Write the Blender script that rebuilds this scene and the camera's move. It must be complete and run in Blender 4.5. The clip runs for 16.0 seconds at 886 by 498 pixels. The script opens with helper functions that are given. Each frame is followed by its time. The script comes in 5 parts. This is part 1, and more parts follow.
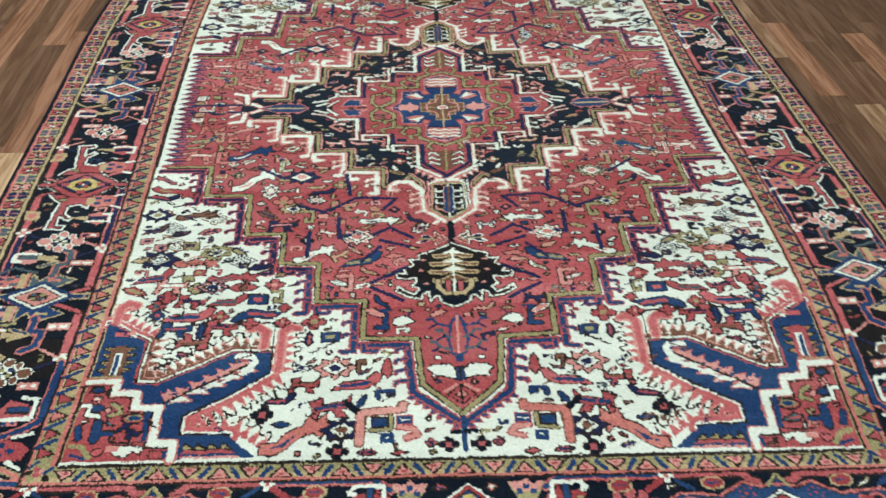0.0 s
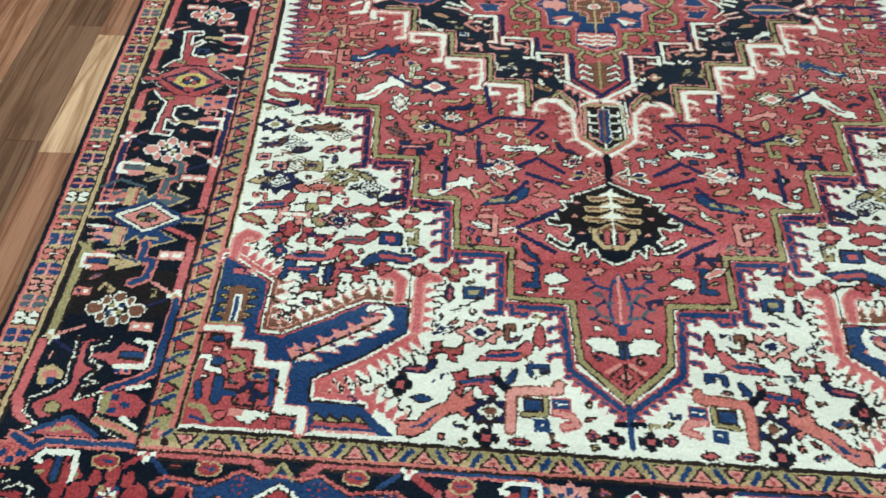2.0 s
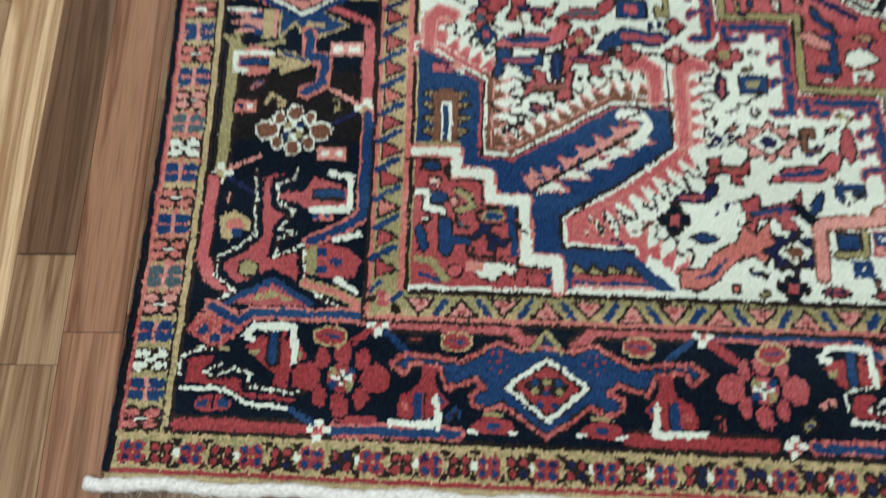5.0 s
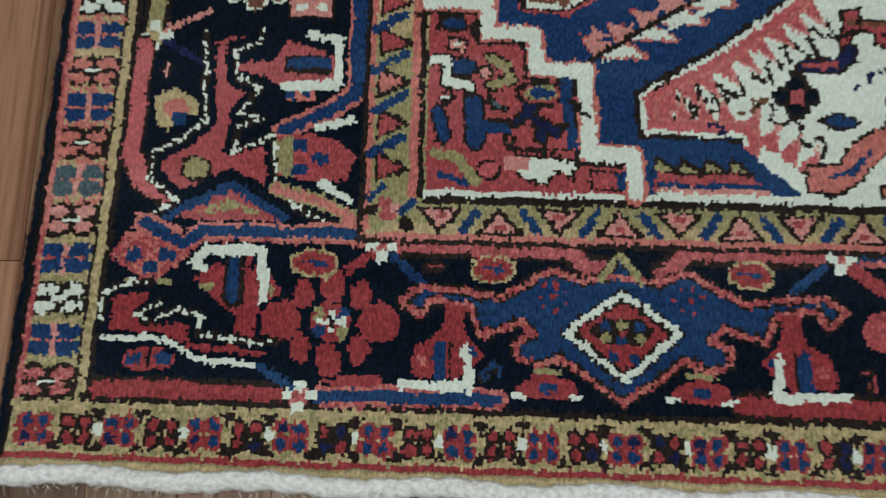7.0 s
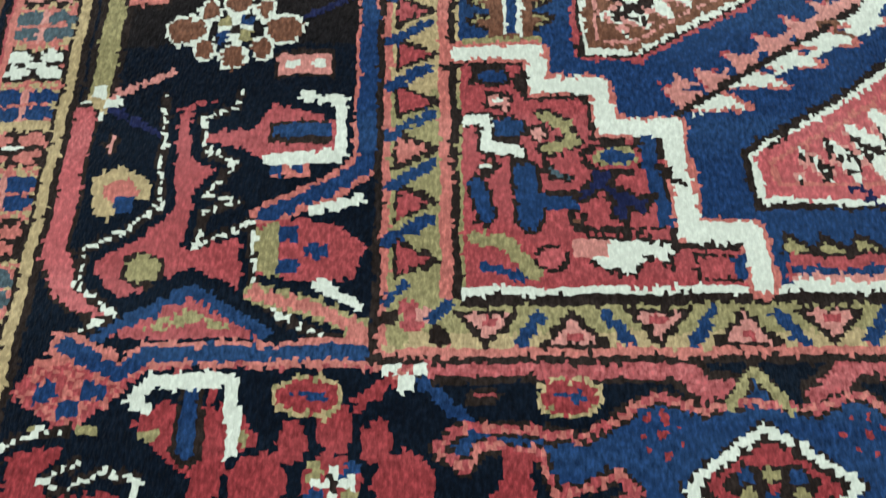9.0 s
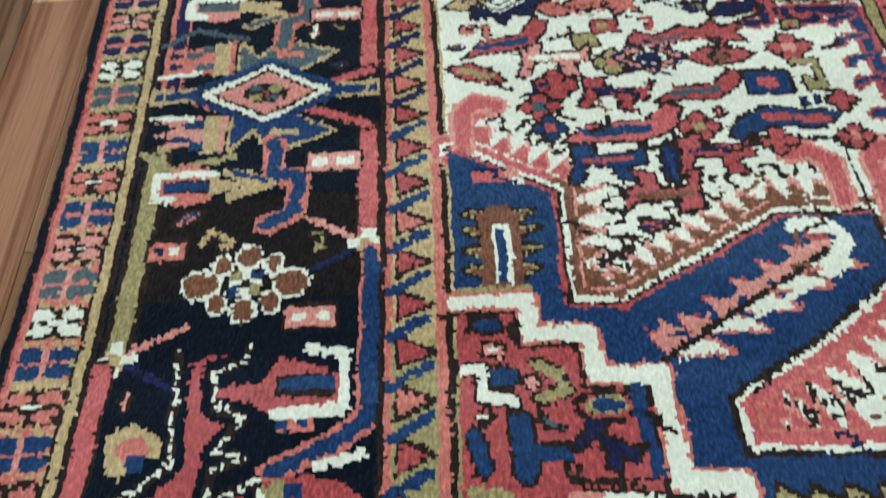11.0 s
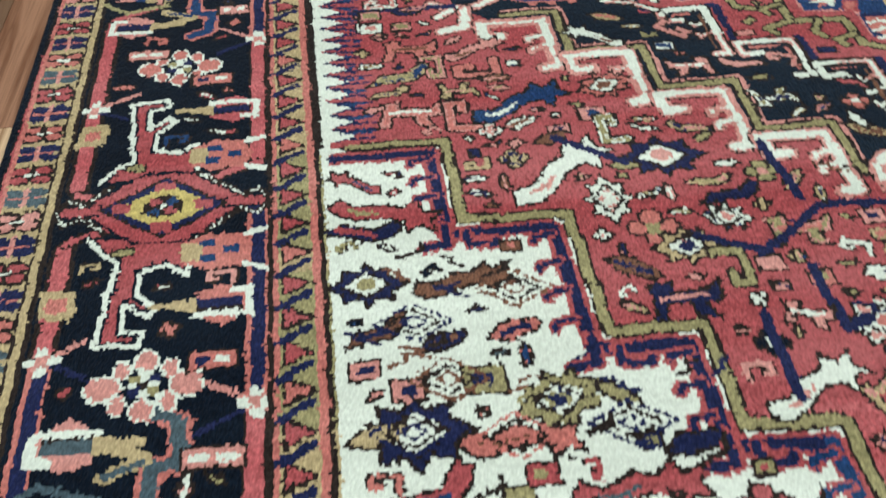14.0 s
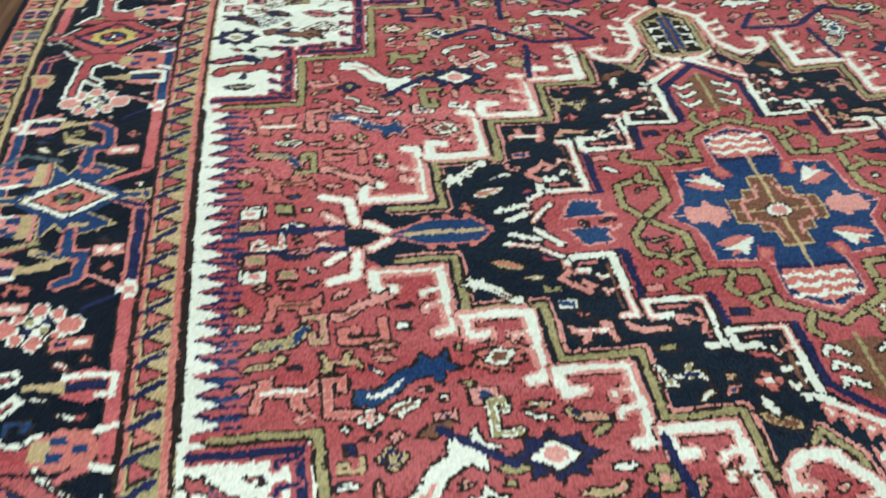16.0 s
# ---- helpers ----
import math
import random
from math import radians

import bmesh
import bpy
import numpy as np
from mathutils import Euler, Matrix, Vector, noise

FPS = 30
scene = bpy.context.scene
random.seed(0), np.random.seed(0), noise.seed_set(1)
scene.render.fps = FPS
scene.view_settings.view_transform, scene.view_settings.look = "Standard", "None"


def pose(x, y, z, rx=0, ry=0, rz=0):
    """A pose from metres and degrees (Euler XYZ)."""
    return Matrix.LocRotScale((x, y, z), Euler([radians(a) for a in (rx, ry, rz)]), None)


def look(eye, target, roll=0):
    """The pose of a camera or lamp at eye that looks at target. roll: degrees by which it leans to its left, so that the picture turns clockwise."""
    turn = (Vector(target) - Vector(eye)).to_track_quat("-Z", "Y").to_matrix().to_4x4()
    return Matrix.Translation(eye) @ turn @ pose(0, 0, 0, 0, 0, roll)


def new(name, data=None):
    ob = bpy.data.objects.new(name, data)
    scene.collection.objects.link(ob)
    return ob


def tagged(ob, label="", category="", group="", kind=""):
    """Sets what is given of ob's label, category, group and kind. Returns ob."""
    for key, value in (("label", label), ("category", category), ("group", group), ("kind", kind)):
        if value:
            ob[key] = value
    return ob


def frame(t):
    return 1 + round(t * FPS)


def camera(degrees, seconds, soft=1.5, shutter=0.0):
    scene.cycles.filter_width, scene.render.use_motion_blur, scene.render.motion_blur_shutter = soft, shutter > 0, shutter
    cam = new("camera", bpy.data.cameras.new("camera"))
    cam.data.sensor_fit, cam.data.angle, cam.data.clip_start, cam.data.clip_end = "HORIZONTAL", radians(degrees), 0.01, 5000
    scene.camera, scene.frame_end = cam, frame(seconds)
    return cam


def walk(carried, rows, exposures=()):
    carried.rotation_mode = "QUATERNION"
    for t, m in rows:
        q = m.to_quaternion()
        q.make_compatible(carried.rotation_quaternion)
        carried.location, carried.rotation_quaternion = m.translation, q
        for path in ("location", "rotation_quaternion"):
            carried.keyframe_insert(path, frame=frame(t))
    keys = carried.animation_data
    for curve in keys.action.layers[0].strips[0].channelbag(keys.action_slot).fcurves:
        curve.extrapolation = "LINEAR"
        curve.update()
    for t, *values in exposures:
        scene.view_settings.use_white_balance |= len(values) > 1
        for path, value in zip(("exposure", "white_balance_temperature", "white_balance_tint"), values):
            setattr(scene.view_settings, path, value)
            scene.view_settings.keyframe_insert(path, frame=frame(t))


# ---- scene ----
cam = camera(54.7, 16.0, 1.5, 0.5)
PATH = [
    (0, (-0.033, 0.066, 1.515), (-0.018, 1.614, 0.248), 0.8),
    (0.5, (-0.088, 0.168, 1.511), (-0.116, 1.685, 0.207), 1.0),
    (1, (-0.141, 0.292, 1.492), (-0.204, 1.718, 0.091), 0.8),
    (1.5, (-0.195, 0.374, 1.479), (-0.305, 1.729, 0.013), 0.3),
    (2, (-0.269, 0.419, 1.468), (-0.376, 1.724, -0.043), 1.3),
    (2.5, (-0.417, 0.51, 1.452), (-0.495, 1.733, -0.128), 1.5),
    (3, (-0.521, 0.563, 1.426), (-0.57, 1.678, -0.234), 2.0),
    (3.5, (-0.579, 0.625, 1.395), (-0.661, 1.61, -0.343), 1.6),
    (4, (-0.601, 0.722, 1.366), (-0.748, 1.58, -0.434), -1.4),
    (4.5, (-0.623, 0.789, 1.328), (-0.779, 1.53, -0.523), -4.4),
    (5, (-0.694, 0.829, 1.276), (-0.826, 1.455, -0.619), -7.7),
    (5.2, (-0.711, 0.87, 1.244), (-0.824, 1.381, -0.686), -8.9),
    (7.3, (-0.782, 0.914, 0.817), (-0.855, 1.387, -1.125), -5.0),
    (7.5, (-0.795, 0.921, 0.76), (-0.855, 1.421, -1.175), -3.4),
    (8, (-0.811, 0.923, 0.647), (-0.884, 1.543, -1.253), -4.1),
    (8.2, (-0.815, 0.921, 0.612), (-0.892, 1.608, -1.265), -4.2),
    (10.3, (-0.806, 0.981, 0.642), (-0.926, 1.994, -1.078), -5.3),
    (10.5, (-0.8, 0.991, 0.668), (-0.917, 2.036, -1.033), -5.4),
    (11, (-0.801, 0.982, 0.687), (-0.927, 2.153, -0.929), -5.8),
    (11.5, (-0.813, 0.989, 0.71), (-0.907, 2.263, -0.829), -4.1),
    (12, (-0.833, 1.074, 0.706), (-0.869, 2.369, -0.818), -2.7),
    (12.5, (-0.834, 1.134, 0.694), (-0.778, 2.423, -0.834), -0.9),
    (13, (-0.833, 1.217, 0.713), (-0.761, 2.515, -0.807), -1.4),
    (13.5, (-0.809, 1.322, 0.735), (-0.745, 2.653, -0.755), -2.1),
    (14, (-0.766, 1.408, 0.774), (-0.742, 2.755, -0.704), -2.2),
    (14.5, (-0.695, 1.466, 0.804), (-0.773, 2.836, -0.651), -3.0),
    (14.9, (-0.608, 1.505, 0.842), (-0.744, 2.915, -0.569), -3.7),
    (15, (-0.59, 1.532, 0.849), (-0.73, 2.949, -0.554), -3.7),
    (15.5, (-0.597, 1.582, 0.876), (-0.662, 3.037, -0.494), -2.1),
    (16, (-0.633, 1.676, 0.886), (-0.528, 3.148, -0.464), 0.2),
]
walk(cam, [(t, look(eye, target, roll)) for t, eye, target, roll in PATH],
     [(0, 0.1), (2, 0.08), (4, -0.1), (5, -0.16), (5.2, -0.18), (7.3, -0.68), (7.5, -0.64), (8.0, -0.18), (8.2, -0.17), (10.3, 0.08), (10.5, 0.08), (11, -0.12), (11.5, 0.15), (12, 0.15), (13, 0.14), (14, -0.04), (15, 0.05), (15.5, 0.08), (16, 0.1)])

# ---- light ----
world = bpy.data.worlds.new("room_air")
scene.world = world
world.use_nodes = True
world.node_tree.nodes["Background"].inputs[0].default_value = (0.9, 0.95, 1.0, 1)
world.node_tree.nodes["Background"].inputs[1].default_value = 0.15


def ceiling_lamp(x, y, sx, sy, watts):
    data = bpy.data.lights.new("ceiling_lamp", "AREA")
    data.shape, data.size, data.size_y, data.energy, data.color = "RECTANGLE", sx, sy, watts, (0.91, 1.0, 1.02)
    lamp = new("ceiling_lamp", data)
    lamp.matrix_world = pose(x, y, 2.93)
    return lamp


for lx, ly, watts in ((-1.6, 0.4, 62), (1.4, 0.4, 52), (-1.6, 3.6, 66), (1.4, 3.6, 50)):
    ceiling_lamp(lx, ly, 0.6, 1.2, watts)

FLOOR = -0.014   # the pile's top is z = 0


# ---- materials ----
def nodes(name):
    mat = bpy.data.materials.new(name)
    mat.use_nodes = True
    tree = mat.node_tree
    return mat, tree, tree.nodes["Principled BSDF"]


def node(tree, kind, **inputs):
    n = tree.nodes.new(kind)
    for key, value in inputs.items():
        n.inputs[key.replace("_", " ")].default_value = value
    return n


def mixed(tree, a, b, fac, blend="MIX"):
    m = tree.nodes.new("ShaderNodeMix")
    m.data_type, m.blend_type = "RGBA", blend
    for slot, value in ((0, fac), (6, a), (7, b)):
        if isinstance(value, (int, float, tuple)):
            m.inputs[slot].default_value = value
        else:
            tree.links.new(value, m.inputs[slot])
    return m.outputs[2]


def ramp(tree, src, stops):
    r = tree.nodes.new("ShaderNodeValToRGB")
    r.color_ramp.elements[0].position, r.color_ramp.elements[0].color = stops[0]
    r.color_ramp.elements[1].position, r.color_ramp.elements[1].color = stops[1]
    for p, c in stops[2:]:
        e = r.color_ramp.elements.new(p)
        e.color = c
    tree.links.new(src, r.inputs[0])
    return r.outputs[0]


def wool(name, colour, shift):
    """Dyed wool pile: abrash in bands across the loom, knot-sized flecks that paint the tufts' highlights and shade,
    fine fibres.
    """
    mat, tree, bsdf = nodes(name)
    link = tree.links.new
    geo = tree.nodes.new("ShaderNodeTexCoord")
    bands = tree.nodes.new("ShaderNodeMapping")
    bands.inputs["Scale"].default_value = (0.7, 14, 1)
    link(geo.outputs["Object"], bands.inputs[0])
    abrash = node(tree, "ShaderNodeTexNoise", Scale=1.0, Detail=3.0)
    link(bands.outputs[0], abrash.inputs[0])
    pile = tree.nodes.new("ShaderNodeMapping")
    pile.inputs["Scale"].default_value = (330, 150, 300)
    link(geo.outputs["Object"], pile.inputs[0])
    fleck = node(tree, "ShaderNodeTexNoise", Scale=1.0, Detail=3.0, Roughness=0.65)
    link(pile.outputs[0], fleck.inputs[0])
    clump = node(tree, "ShaderNodeTexNoise", Scale=70.0, Detail=2.0)
    link(geo.outputs["Object"], clump.inputs[0])
    wear = node(tree, "ShaderNodeTexNoise", Scale=5.0, Detail=4.0)
    link(geo.outputs["Object"], wear.inputs[0])
    c = (*colour, 1)
    depth = 1 - 0.75 * min(1, sum(colour) / 1.9)
    dark = (*[v * (1 - 0.68 * depth) for v in colour], 1)
    light = (*[min(1, v * (1 + 0.75 * depth) + 0.003) for v in colour], 1)
    pale = (*[min(1, v * 1.15 + 0.002) for v in shift], 1)
    col = mixed(tree, c, pale, ramp(tree, abrash.outputs[0], ((0.42, (0, 0, 0, 1)), (0.72, (0.75, 0.75, 0.75, 1)))))
    # tuft shade, then tuft highlights, mixed into the colour by the flecks
    col = mixed(tree, col, dark, ramp(tree, fleck.outputs[0], ((0.42, (0, 0, 0, 1)), (0.68, (0.9, 0.9, 0.9, 1)))))
    col = mixed(tree, col, light, ramp(tree, fleck.outputs[0], ((0.30, (0.8, 0.8, 0.8, 1)), (0.46, (0, 0, 0, 1)))))
    col = mixed(tree, col, dark, ramp(tree, clump.outputs[0], ((0.5, (0, 0, 0, 1)), (0.8, (0.6, 0.6, 0.6, 1)))))
    col = mixed(tree, col, pale, ramp(tree, wear.outputs[0], ((0.5, (0, 0, 0, 1)), (0.8, (0.4, 0.4, 0.4, 1)))))
    link(col, bsdf.inputs["Base Color"])
    bsdf.inputs["Roughness"].default_value = 0.85
    bsdf.inputs["Specular IOR Level"].default_value = 0.03
    bsdf.inputs["Sheen Weight"].default_value = 0.065
    bsdf.inputs["Sheen Roughness"].default_value = 0.5
    fibre = tree.nodes.new("ShaderNodeMapping")
    fibre.inputs["Scale"].default_value = (420, 170, 300)
    link(geo.outputs["Object"], fibre.inputs[0])
    tuft = node(tree, "ShaderNodeTexNoise", Scale=1.0, Detail=2.0)
    link(fibre.outputs[0], tuft.inputs[0])
    bump = node(tree, "ShaderNodeBump", Strength=0.9, Distance=0.003)
    link(tuft.outputs[0], bump.inputs["Height"])
    link(bump.outputs[0], bsdf.inputs["Normal"])
    return mat


DYES = (
    ("navy", (0.0025, 0.0062, 0.0135), (0.0045, 0.0105, 0.020)),
    ("red", (0.358, 0.066, 0.071), (0.45, 0.14, 0.14)),
    ("ivory", (0.62, 0.67, 0.575), (0.71, 0.76, 0.67)),
    ("blue", (0.012, 0.040, 0.122), (0.028, 0.075, 0.165)),
    ("indigo", (0.011, 0.016, 0.060), (0.024, 0.030, 0.09)),
    ("pink", (0.56, 0.235, 0.20), (0.66, 0.36, 0.31)),
    ("olive", (0.285, 0.255, 0.120), (0.37, 0.335, 0.17)),
    ("brown", (0.16, 0.070, 0.042), (0.22, 0.11, 0.07)),
    ("outline", (0.020, 0.014, 0.012), (0.034, 0.024, 0.02)),
    ("salmon", (0.49, 0.150, 0.125), (0.58, 0.24, 0.20)),
    ("teal", (0.060, 0.095, 0.115), (0.10, 0.14, 0.15)),
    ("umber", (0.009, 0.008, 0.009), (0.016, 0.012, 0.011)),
    ("tan", (0.43, 0.335, 0.175), (0.50, 0.40, 0.23)),
    ("coral", (0.455, 0.098, 0.104), (0.55, 0.19, 0.185)),
    ("gold", (0.48, 0.38, 0.12), (0.54, 0.45, 0.17)),
    # navy lifted by the haze of grazing light, put into the medallion's colour
    ("hazed_navy", (0.0055, 0.0125, 0.0235), (0.009, 0.02, 0.034)),
    # the red darkened for shade on the end borders
    ("madder", (0.285, 0.040, 0.045), (0.35, 0.072, 0.075)),
)
WOOL = [wool("wool_" + n, a, b) for n, a, b in DYES]
NAVY, RED, IVORY, BLUE, INDIGO, PINK, OLIVE, BROWN, DARK, SALMON, TEAL, UMBER, TAN, CORAL, GOLD, HAZED_NAVY, SHADED_RED = range(17)


def cotton():
    mat, tree, bsdf = nodes("white_cotton")
    geo = tree.nodes.new("ShaderNodeTexCoord")
    n = node(tree, "ShaderNodeTexNoise", Scale=160.0, Detail=4.0)
    tree.links.new(geo.outputs["Object"], n.inputs[0])
    tree.links.new(ramp(tree, n.outputs[0], ((0.3, (0.55, 0.53, 0.49, 1)), (0.65, (0.84, 0.83, 0.80, 1)))), bsdf.inputs["Base Color"])
    bump = node(tree, "ShaderNodeBump", Strength=0.8, Distance=0.004)
    tree.links.new(n.outputs[0], bump.inputs["Height"])
    tree.links.new(bump.outputs[0], bsdf.inputs["Normal"])
    bsdf.inputs["Roughness"].default_value = 0.95
    return mat


COTTON = cotton()


def laminate(name, dark, pale):
    """Printed wood: each strip its own tone, long grain, darker figure, a satin coat."""
    mat, tree, bsdf = nodes(name)
    link = tree.links.new
    geo = tree.nodes.new("ShaderNodeTexCoord")
    info = tree.nodes.new("ShaderNodeObjectInfo")
    shift = tree.nodes.new("ShaderNodeVectorMath")
    shift.operation = "MULTIPLY_ADD"
    link(info.outputs["Random"], shift.inputs[0])
    shift.inputs[1].default_value = (37.0, 91.0, 13.0)
    link(geo.outputs["Object"], shift.inputs[2])
    stretch = tree.nodes.new("ShaderNodeMapping")
    stretch.inputs["Scale"].default_value = (26, 1.5, 26)
    link(shift.outputs[0], stretch.inputs[0])
    figure = node(tree, "ShaderNodeTexNoise", Scale=0.5, Detail=4.0, Distortion=2.6)
    link(stretch.outputs[0], figure.inputs[0])
    fine = tree.nodes.new("ShaderNodeMapping")
    fine.inputs["Scale"].default_value = (420, 9, 420)
    link(shift.outputs[0], fine.inputs[0])
    grain = node(tree, "ShaderNodeTexNoise", Scale=1.0, Detail=3.0)
    link(fine.outputs[0], grain.inputs[0])
    tone = mixed(tree, (*dark, 1), (*pale, 1), info.outputs["Random"])
    col = mixed(tree, tone, (0.45, 0.34, 0.25, 1), ramp(tree, figure.outputs[0], ((0.42, (0, 0, 0, 1)), (0.56, (0.9, 0.9, 0.9, 1)), (0.62, (0.35, 0.35, 0.35, 1)))), "MULTIPLY")
    col = mixed(tree, col, (0.45, 0.38, 0.33, 1), ramp(tree, grain.outputs[0], ((0.45, (0, 0, 0, 1)), (0.7, (0.6, 0.6, 0.6, 1)))), "MULTIPLY")
    link(col, bsdf.inputs["Base Color"])
    bsdf.inputs["Roughness"].default_value = 0.42
    bsdf.inputs["Specular IOR Level"].default_value = 0.3
    bump = node(tree, "ShaderNodeBump", Strength=0.12, Distance=0.001)
    link(grain.outputs[0], bump.inputs["Height"])
    link(bump.outputs[0], bsdf.inputs["Normal"])
    return mat


LAMINATE = [laminate("laminate_" + n, a, b) for n, a, b in (
    ("walnut", (0.125, 0.066, 0.036), (0.20, 0.112, 0.062)), ("ash", (0.30, 0.185, 0.105), (0.40, 0.26, 0.15)),
    ("oak", (0.58, 0.40, 0.24), (0.68, 0.48, 0.29)), ("cherry", (0.30, 0.150, 0.085), (0.36, 0.185, 0.105)))]


def plain(name, colour, rough):
    mat, tree, bsdf = nodes(name)
    geo = tree.nodes.new("ShaderNodeTexCoord")
    n = node(tree, "ShaderNodeTexNoise", Scale=3.0, Detail=5.0)
    tree.links.new(geo.outputs["Object"], n.inputs[0])
    tree.links.new(mixed(tree, (*colour, 1), (*[v * 0.9 for v in colour], 1), n.outputs[0]), bsdf.inputs["Base Color"])
    bsdf.inputs["Roughness"].default_value = rough
    return mat


PAINT = plain("wall_paint", (0.70, 0.69, 0.66), 0.8)
JOINT = plain("dark_joint", (0.06, 0.038, 0.026), 0.8)


# ---- the room ----
def part(name, bm, material, parent=None, label=""):
    me = bpy.data.meshes.new(name)
    bm.to_mesh(me)
    bm.free()
    me.materials.append(material)
    ob = new(name, me)
    ob.parent = parent
    return tagged(ob, label)


def slab(x0, y0, z0, x1, y1, z1):
    bm = bmesh.new()
    bmesh.ops.create_cube(bm, size=1, matrix=Matrix.LocRotScale(((x0 + x1) / 2, (y0 + y1) / 2, (z0 + z1) / 2), None, (x1 - x0, y1 - y0, z1 - z0)))
    return bm


R0, R1, S0, S1, TOP = -4.5, 4.5, -2.5, 7.0, 3.0
for n, box in (("wall_west", (R0 - .1, S0, FLOOR, R0, S1, TOP)), ("wall_east", (R1, S0, FLOOR, R1 + .1, S1, TOP)),
               ("wall_south", (R0 - .1, S0 - .1, FLOOR, R1 + .1, S0, TOP)), ("wall_north", (R0 - .1, S1, FLOOR, R1 + .1, S1 + .1, TOP))):
    tagged(part(n, slab(*box), PAINT), "plain off-white painted room wall", "wall", kind="structure")
tagged(part("ceiling", slab(R0 - .1, S0 - .1, TOP, R1 + .1, S1 + .1, TOP + .1), PAINT), "plain white ceiling over the room", "ceiling", kind="structure")

# ---- the rug: a chart of knots, drawn in centimetres on the loom ----
# s runs across from the middle line, v along from the inner border's lower line; the middle of the medallion is v = 149
KNOT, HALF_W, V0, V1, MID = 0.31, 130.2, -29.4, 327.4, 149.0
NX, NY = int(2 * HALF_W / KNOT), int((V1 - V0) / KNOT)
chart = np.zeros((NY, NX), np.uint8)
owner = np.zeros((NY, NX), np.int16)
CS = -HALF_W + KNOT * (np.arange(NX) + 0.5)
CV = V0 + KNOT * (np.arange(NY) + 0.5)
PIECES = []   # name, parent, label
rng = np.random.default_rng(5)


def piece(name, parent=-1, label=""):
    PIECES.append((name, parent, label))
    return len(PIECES) - 1


class Pen:
    """Fills knots of the chart through an affine map; pid is the part that the knots go to."""

    def __init__(self, m=None, pid=0):
        self.m, self.pid = np.eye(3) if m is None else m, pid

    def at(self, x, y, sx=1.0, sy=None, turn=0.0, pid=None):
        sy = abs(sx) if sy is None else sy
        c, s = math.cos(radians(turn)), math.sin(radians(turn))
        return Pen(self.m @ np.array(((c * sx, -s * sy, x), (s * sx, c * sy, y), (0, 0, 1))), self.pid if pid is None else pid)

    def own(self, name, label=""):
        up = self.pid if PIECES[self.pid][1] < 0 else PIECES[self.pid][1]
        return Pen(self.m, piece(name, up, label))

    def world(self, pts):
        return np.array([(x, y, 1.0) for x, y in pts]) @ self.m.T

    def region(self, lo, hi):
        i0, i1 = np.searchsorted(CS, (lo[0], hi[0]))
        j0, j1 = np.searchsorted(CV, (lo[1], hi[1]))
        return i0, i1, j0, j1

    def put(self, mask, i0, j0, dye):
        h, w = mask.shape
        chart[j0:j0 + h, i0:i0 + w][mask] = dye
        owner[j0:j0 + h, i0:i0 + w][mask] = self.pid

    def fill(self, pts, dye, edge=None, w=0.36):
        p = self.world(pts)
        i0, i1, j0, j1 = self.region(p.min(0), p.max(0))
        if i1 > i0 and j1 > j0:
            x, y = np.meshgrid(CS[i0:i1], CV[j0:j1])
            inside = np.zeros(x.shape, bool)
            for (ax, ay, _), (bx, by, _) in zip(p, np.roll(p, -1, 0)):
                if ay != by:
                    inside ^= ((ay > y) != (by > y)) & (x < (bx - ax) * (y - ay) / (by - ay) + ax)
            self.put(inside, i0, j0, dye)
        if edge is not None:
            self.line([*pts, pts[0]], w, edge, True)
        return self

    def line(self, pts, width, dye, knots=False):
        p = self.world(pts)
        r = width / 2 if knots else width / 2 * math.sqrt(abs(np.linalg.det(self.m[:2, :2])))
        for a, b in zip(p[:-1, :2], p[1:, :2]):
            i0, i1, j0, j1 = self.region(np.minimum(a, b) - r, np.maximum(a, b) + r)
            if i1 <= i0 or j1 <= j0:
                continue
            x, y = np.meshgrid(CS[i0:i1], CV[j0:j1])
            d = b - a
            t = np.clip(((x - a[0]) * d[0] + (y - a[1]) * d[1]) / max(d @ d, 1e-9), 0, 1)
            self.put(np.hypot(x - a[0] - t * d[0], y - a[1] - t * d[1]) <= r + 0.02, i0, j0, dye)
        return self

    def lined(self, pts, width, dye, edge=DARK, w=0.36):
        self.line(pts, width + 2 * w, edge)
        return self.line(pts, width, dye)

    def disc(self, x, y, rx, ry, dye, edge=None, n=12):
        return self.fill([(x + rx * math.cos(2 * math.pi * (k + .5) / n), y + ry * math.sin(2 * math.pi * (k + .5) / n)) for k in range(n)], dye, edge)

    def box(self, x0, y0, x1, y1, dye, edge=None):
        return self.fill([(x0, y0), (x1, y0), (x1, y1), (x0, y1)], dye, edge)

    def saw(self, path, side, depth, pitch, dye, edge=None, lean=0.5):
        """Teeth along a path, on its left (side 1) or right (-1)."""
        for (ax, ay), (bx, by) in zip(path[:-1], path[1:]):
            length = math.hypot(bx - ax, by - ay)
            n = max(1, round(length / pitch))
            dx, dy = (bx - ax) / n, (by - ay) / n
            ox, oy = -dy / math.hypot(dx, dy) * depth * side, dx / math.hypot(dx, dy) * depth * side
            for k in range(n):
                x, y = ax + k * dx, ay + k * dy
                self.fill([(x, y), (x + dx * lean + ox, y + dy * lean + oy), (x + dx, y + dy)], dye, edge)
        return self


rug_pen = Pen(pid=piece("guard_border", label="narrow tan outer border with small rosettes"))
MAIN = piece("main_border", label="wide navy border with diamonds and rosettes")
INNER = piece("inner_guard", label="narrow olive border of red triangles and blue bars")
REDF = piece("red_field", label="madder red stepped field")
MEDAL = piece("medallion", label="stepped navy star medallion with white hooked outline")
